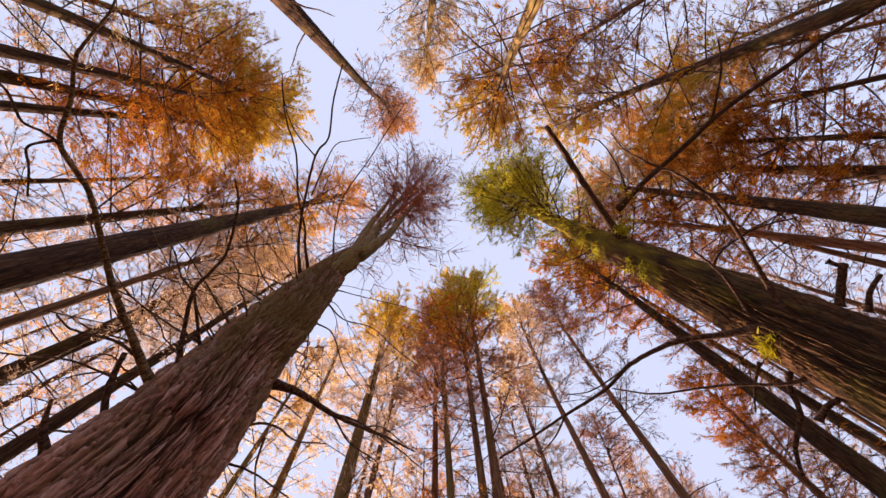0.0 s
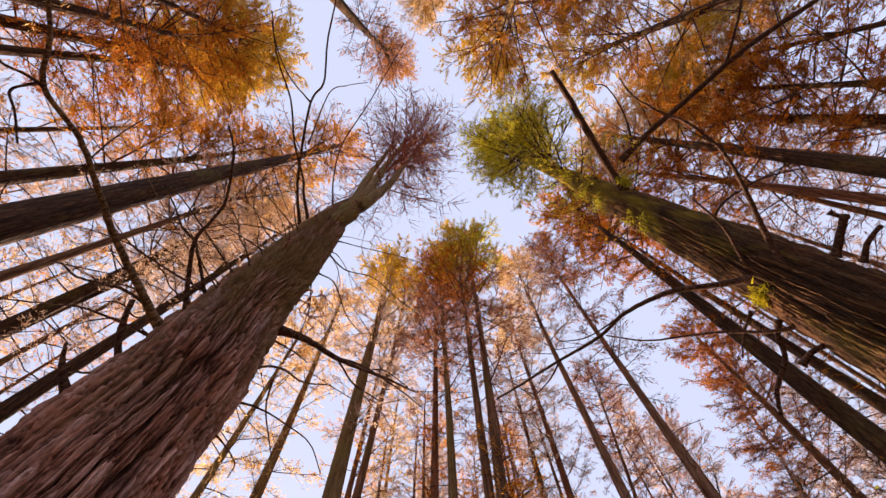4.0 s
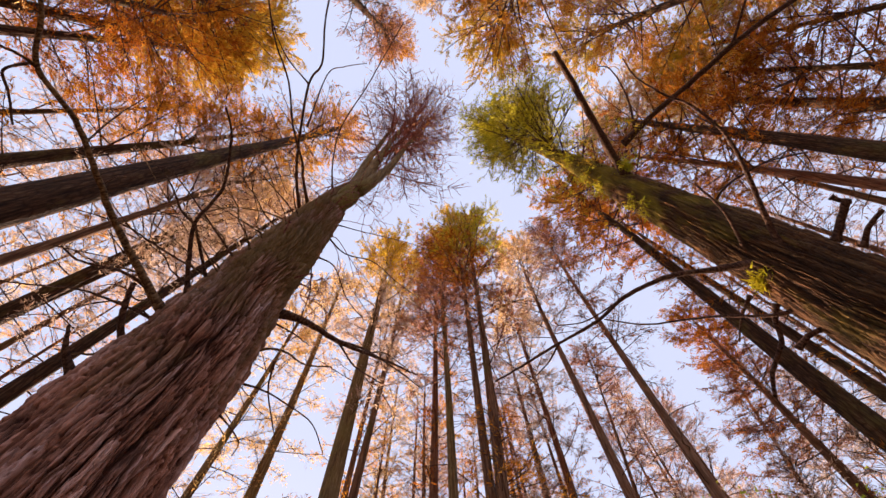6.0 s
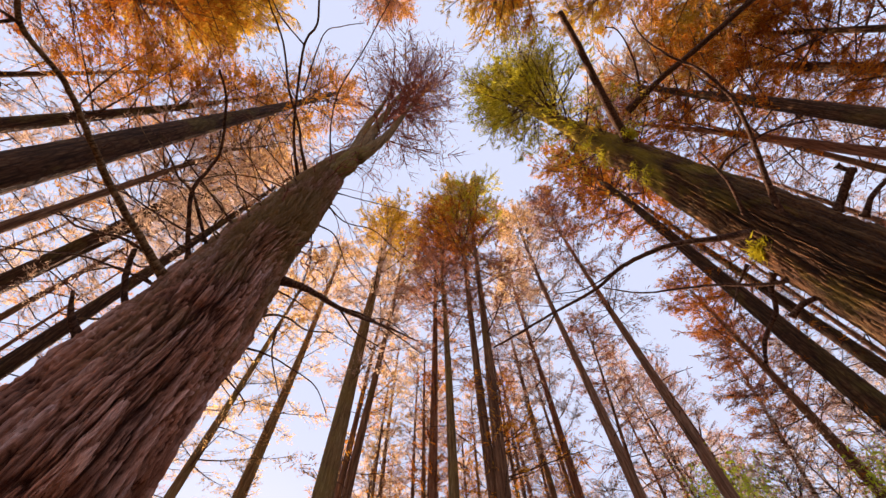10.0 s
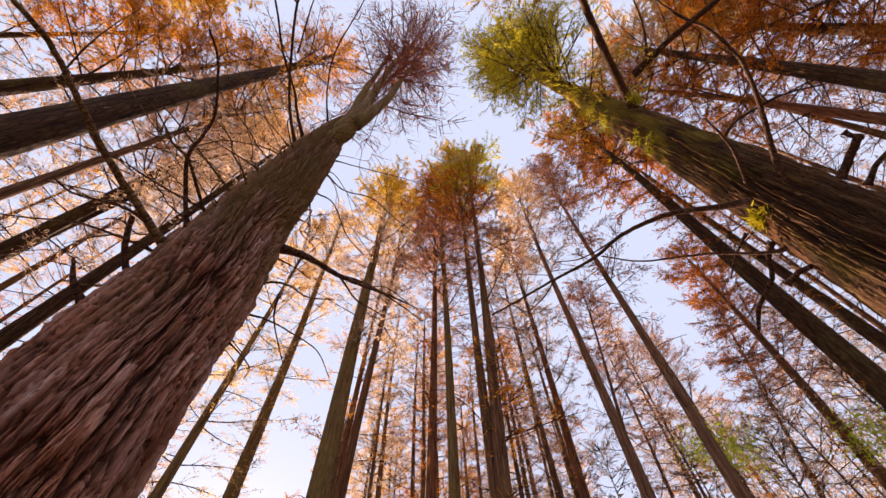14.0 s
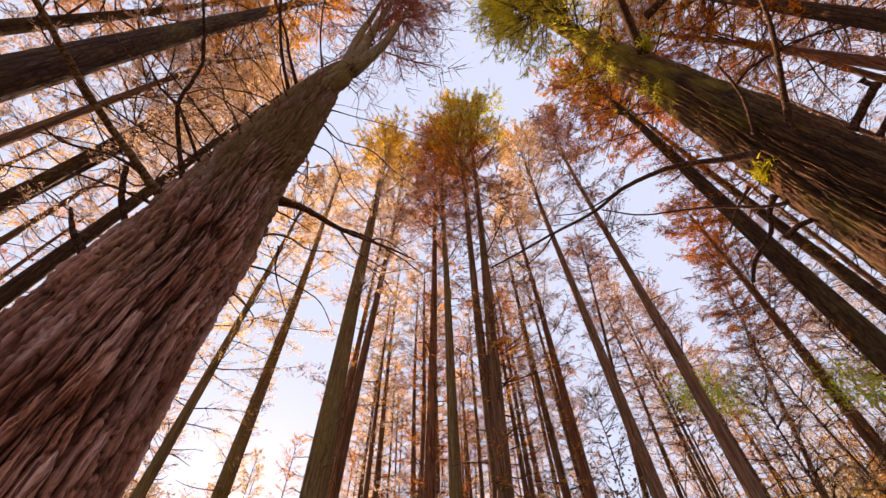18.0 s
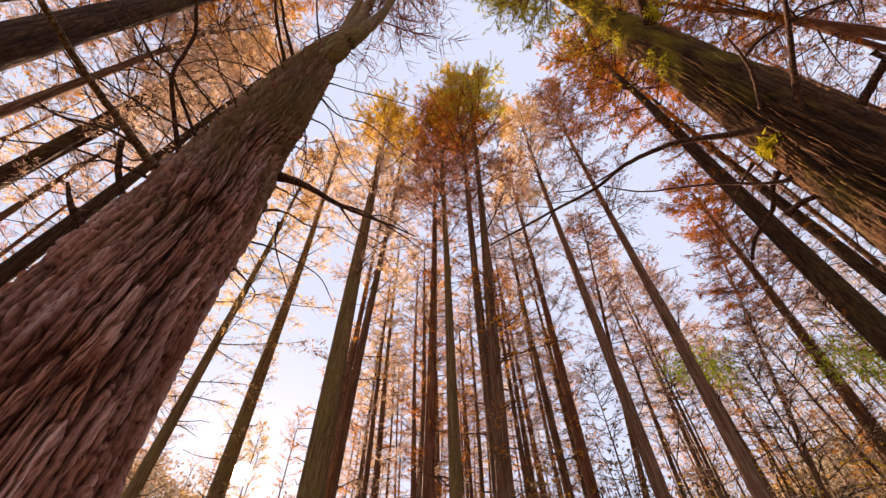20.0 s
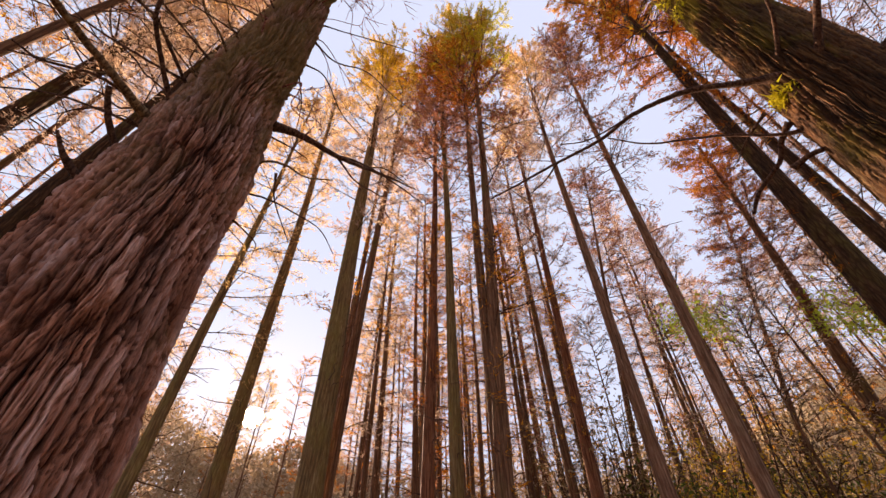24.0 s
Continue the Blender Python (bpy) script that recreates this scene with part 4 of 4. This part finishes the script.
redwood(8.91, 1.09, -0.001, 0.004, 0.57, 24.0, 0.42, 2.4, "rust", "gold", 1.96, mat=BARK_SHADED)
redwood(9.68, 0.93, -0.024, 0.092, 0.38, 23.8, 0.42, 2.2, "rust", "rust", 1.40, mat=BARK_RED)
redwood(12.22, 0.42, 0.000, -0.008, 0.64, 24.0, 0.42, 2.6, "rust", "olive", 1.96, mat=BARK_SHADED)
redwood(11.40, -0.60, -0.001, -0.011, 0.34, 23.0, 0.42, 2.6, "rust", "gold", 2.66, mat=BARK_SHADED)
redwood(11.55, -2.73, 0.007, 0.041, 0.28, 23.0, 0.42, 2.6, "rust", "olive", 2.66, mat=BARK_SHADED)
redwood(-10.55, -3.18, 0.046, -0.093, 0.39, 22.0, 0.42, 2.4, "gold", "olive", 1.20)
redwood(5.97, -3.36, -0.047, -0.058, 0.27, 21.0, 0.42, 2.0, "plum", "rust", 0.90)
redwood(12.50, -2.64, -0.027, -0.080, 0.25, 22.0, 0.42, 2.4, "rust", "olive", 1.20)

redwood(-13.2, 0.30, 0.010, 0.020, 0.34, 24.0, 0.30, 2.5, "fawn", "orange", 1.10, mat=BARK_SHADED)
redwood(11.4, 17.6, 0.004, -0.006, 0.22, 22.0, 0.30, 2.0, "plum", "fawn", 0.70)
redwood(14.1, 18.2, -0.006, 0.004, 0.22, 21.0, 0.30, 2.0, "fawn", "plum", 0.70)

# ---- the grove farther off ----


def far_grove():
    rng = np.random.default_rng(77)
    kinds, thin = [], []
    for low, top, den in (("fawn", "gold", 0.9), ("rust", "orange", 0.9), ("fawn", "gold", 0.9), ("plum", "fawn", 0.6), ("orange", "fawn", 0.9), ("fawn", "plum", 0.6)):
        kinds.append(redwood(0, 0, 0, 0, 0.34, 22, 0.2, 1.75, low, top, den, detail=0.6))
        thin.append(redwood(0, 0, 0, 0, 0.26, 21, 0.12, 1.7, low, top, den, detail=0.34))
    spots = []
    for share, side, near, deep, gap, width in ((62, 115, 11.5, 15, 1.5, 0), (34, 16, 14, 24, 1.3, 4), (58, 60, 26, 28, 1.5, 0)):
        made = tries = 0
        while made < share and tries < 9000:
            tries += 1
            a, r = radians(rng.uniform(-side, side) + width), near + deep * rng.random() ** 0.9
            x, y = r * math.sin(a), r * math.cos(a)
            if abs(a - radians(SUN_SIDE)) < 0.14 and r < 38:
                continue
            if min(math.hypot(x - q[0], y - q[1]) for q in spots + TAKEN) > gap:
                spots.append((x, y))
                made += 1
    first = set()
    for i, (x, y) in enumerate(spots):
        tree = (kinds if math.hypot(x, y) < 25 else thin)[(3, 5, 4)[i % 3] if x > 0.2 * y else i % 6]
        s = rng.uniform(0.8, 1.08)
        m = Matrix.Translation((x, y, float(ground_height(np.array(x), np.array(y))))) @ pose(0, 0, 0, rng.normal(0, 1), rng.normal(0, 1), rng.uniform(0, 360)) @ Matrix.Diagonal((s, s, s, 1))
        if tree.name in first:
            copy_thing(tree, m).matrix_basis = m
        else:
            first.add(tree.name)
            tree.matrix_basis = m


def saplings():
    """Slender half-bare young trees along the edge of the grove."""
    rng = np.random.default_rng(52)
    for a, r, h in ((24, 15, 10), (33, 17, 12), (42, 13, 8), (47, 15, 10), (18, 17, 10), (52, 14, 9), (-33, 17, 9)):
        a += rng.normal(0, 0.6)
        redwood(r * math.sin(radians(a)), r * math.cos(radians(a)), rng.normal(0, 0.03), rng.normal(0, 0.03), 0.13, h, 0.15, 1.1, "fawn" if rng.random() < 0.6 else "plum", "fawn", 0.22, detail=0.7)


far_grove()
saplings()

# ---- undergrowth and the slope behind ----


def shrub(rng, name, height, spread, leaves, size, mat_key, label, stems=9, low=0.25):
    tree = thing(name, 0, 0, 0, label, "shrub", "undergrowth")
    ang = rng.uniform(0, 6.28, stems)
    out = rng.uniform(0.15, 1, stems) * spread
    u = np.linspace(0, 1, 6)
    tip = np.stack([np.cos(ang) * out, np.sin(ang) * out, height * rng.uniform(0.6 if low < 0.5 else 0.92, 1, stems)], -1)
    path = tip[:, None] * np.stack([u ** 1.4, u ** 1.4, u], -1)[None]
    path[:, 1:-1] += rng.normal(0, 0.022 * height, (stems, 4, 3))
    v, f = tubes(path, (0.012 * height ** 0.5 * (1.15 - u))[None].repeat(stems, 0), 5)
    tagged(part("stem_growth", mesh_of("stem_growth", v, f, TWIG), tree), kind="stuff")
    k = rng.integers(0, stems, leaves // 12)
    w = rng.uniform(low, 1.05, len(k))
    c = path[k, np.minimum((w * 5 + (0 if low < 0.5 else 0.6)).astype(int), 5)] + rng.normal(0, 0.16 * spread + 0.05 * height if low < 0.5 else 0.22, (len(k), 3))
    c = c.repeat(12, 0) + rng.normal(0, 0.07 * height ** 0.7, (len(k) * 12, 3))
    d, e = unit(rng.normal(0, 1, c.shape)), unit(rng.normal(0, 1, c.shape))
    s = size * rng.uniform(0.6, 1.4, (len(c), 1))
    t = np.stack([c, c + d * s, c + e * s * 0.6], 1)
    t[:, :, 2] = np.maximum(t[:, :, 2], 0.02)
    tagged(part("foliage", mesh_of("foliage", t.reshape(-1, 3), np.arange(len(t) * 3).reshape(-1, 3), LEAVES[mat_key]), tree), kind="stuff")
    return tree


def undergrowth():
    rng = np.random.default_rng(21)
    kinds = [
        shrub(rng, "evergreen_shrub", 3.0, 1.6, 3000, 0.09, "green", "leafy evergreen shrub under the redwoods"),
        shrub(rng, "rusty_shrub", 4.5, 1.5, 2200, 0.08, "rust", "shrub with rust-brown autumn leaves"),
        shrub(rng, "straw_thicket", 6.5, 2.2, 1700, 0.12, "straw", "tall thicket with dry straw-coloured leaves"),
        shrub(rng, "fawn_shrub", 5.0, 1.7, 2200, 0.08, "fawn", "shrub with faded fawn autumn leaves"),
        shrub(rng, "lime_tree", 10.0, 0.55, 620, 0.13, "fresh", "slender young tree with fresh green leaves", 4, 0.88),
        shrub(rng, "leafy_shrub", 3.6, 1.5, 2200, 0.08, "olive", "shrub with olive-gold autumn leaves"),
        shrub(rng, "brown_thicket", 5.5, 2.0, 1900, 0.09, "brown", "tangled thicket with dull brown leaves"),
    ]
    plan = []
    for i in range(32):
        a, r = rng.uniform(14, 52), rng.uniform(19, 40)
        plan.append((rng.choice([3, 2, 0, 0, 5, 6]), a, r))
    for i in range(14):
        plan.append((rng.choice([0, 5, 6, 0]), rng.uniform(13, 52), rng.uniform(12.5, 18)))
    for i in range(26):
        plan.append((rng.choice([2, 6]), rng.uniform(30, 56), rng.uniform(34, 60)))
    for i in range(44):
        plan.append((rng.choice([1, 3, 2, 3]), rng.uniform(-56, 14), rng.uniform(28, 60)))
    sizes = {}
    for a, r, s in ((36.6, 13, 0.86), (51, 12, 0.7), (53, 12.5, 0.66), (39.5, 13.5, 0.84)):
        sizes[len(plan)] = s
        plan.append((4, a, r))
    for i in range(20):
        sizes[len(plan)] = rng.uniform(1.2, 1.7)
        plan.append((rng.choice([0, 0, 5, 6]), rng.uniform(18, 50), rng.uniform(14.5, 20)))
    used = set()
    for i, (k, a, r) in enumerate(plan):
        x, y = r * math.sin(radians(a)), r * math.cos(radians(a))
        s = sizes.get(i, rng.uniform(0.8, 1.35) * (1.7 if r > 42 else 1)) * (0.55 if abs(a - SUN_SIDE) < 8 else 1)
        m = Matrix.Translation((x, y, float(ground_height(np.array(x), np.array(y))) - 0.05)) @ pose(0, 0, 0, 0, 0, rng.uniform(0, 360)) @ Matrix.Diagonal((s, s, s, 1))
        if k in used:
            copy_thing(kinds[k], m).matrix_basis = m
        else:
            used.add(k)
            kinds[k].matrix_basis = m


undergrowth()


def far_woods():
    """The edge of the woods behind the grove: uncounted leaves on the rising ground."""
    rng = np.random.default_rng(33)
    n = 9000
    a = np.radians(rng.uniform(-72, 72, n))
    r = rng.uniform(46, 74, n)
    x, y = r * np.sin(a), r * np.cos(a)
    skyline = np.radians(9.5 + 3.0 * lattice(a * 9, a * 0, a * 0, 4) + 2.0 * lattice(a * 29, a * 0, a * 0, 5) + 4.5 * np.exp(-(((a + 0.6) / 0.12) ** 2)))
    keep = rng.random(n) < np.where(np.abs(a - 0.82) < 0.16, 0.25, 1)
    h = rng.random(n) ** 0.8 * np.maximum(1.5 + r * np.tan(skyline) - ground_height(x, y), 0.6)
    x, y, h = x[keep], y[keep], h[keep]
    # a deeper belt of taller woods closes the view on both flanks
    a2 = np.radians(np.where(rng.random(n) < 0.7, rng.uniform(-72, -8, n), rng.uniform(48, 72, n)))
    r2 = rng.uniform(76, 90, n)
    x2, y2 = r2 * np.sin(a2), r2 * np.cos(a2)
    level = ground_height(x2, y2)
    edge = np.radians(12.5 + 3.5 * lattice(a2 * 15, a2 * 0, a2 * 0, 6) + 2.5 * np.exp(-(((a2 + 0.6) / 0.13) ** 2)))
    h2 = rng.random(n) * np.maximum(1.5 + r2 * np.tan(edge) - level, 1)
    x, y, h = np.append(x, x2), np.append(y, y2), np.append(h, h2)
    c = np.stack([x, y, ground_height(x, y) + h], -1)
    n = len(c)
    c = (c[:, None] + rng.normal(0, 0.75, (n, 12, 3))).reshape(-1, 3)
    c[:, 2] = np.maximum(c[:, 2], ground_height(c[:, 0], c[:, 1]) + 0.3)
    d, e = unit(rng.normal(0, 1, c.shape)), unit(rng.normal(0, 1, c.shape))
    s = rng.uniform(0.22, 0.6, (len(c), 1)) * np.where(np.arange(len(c)) < len(c) // 2, 1, 2)[:, None]
    t = np.stack([c, c + d * s, c + e * s * 0.6], 1)
    m = leaf("far_autumn_leaves", (0.22, 0.14, 0.07), (0.38, 0.26, 0.15), (0.54, 0.4, 0.26), 0.3)
    ob = new("far_woods", mesh_of("far_woods", t.reshape(-1, 3), np.arange(len(t) * 3).reshape(-1, 3), m))
    tagged(ob, "distant autumn woods on the rising ground", "woods", kind="stuff")


far_woods()
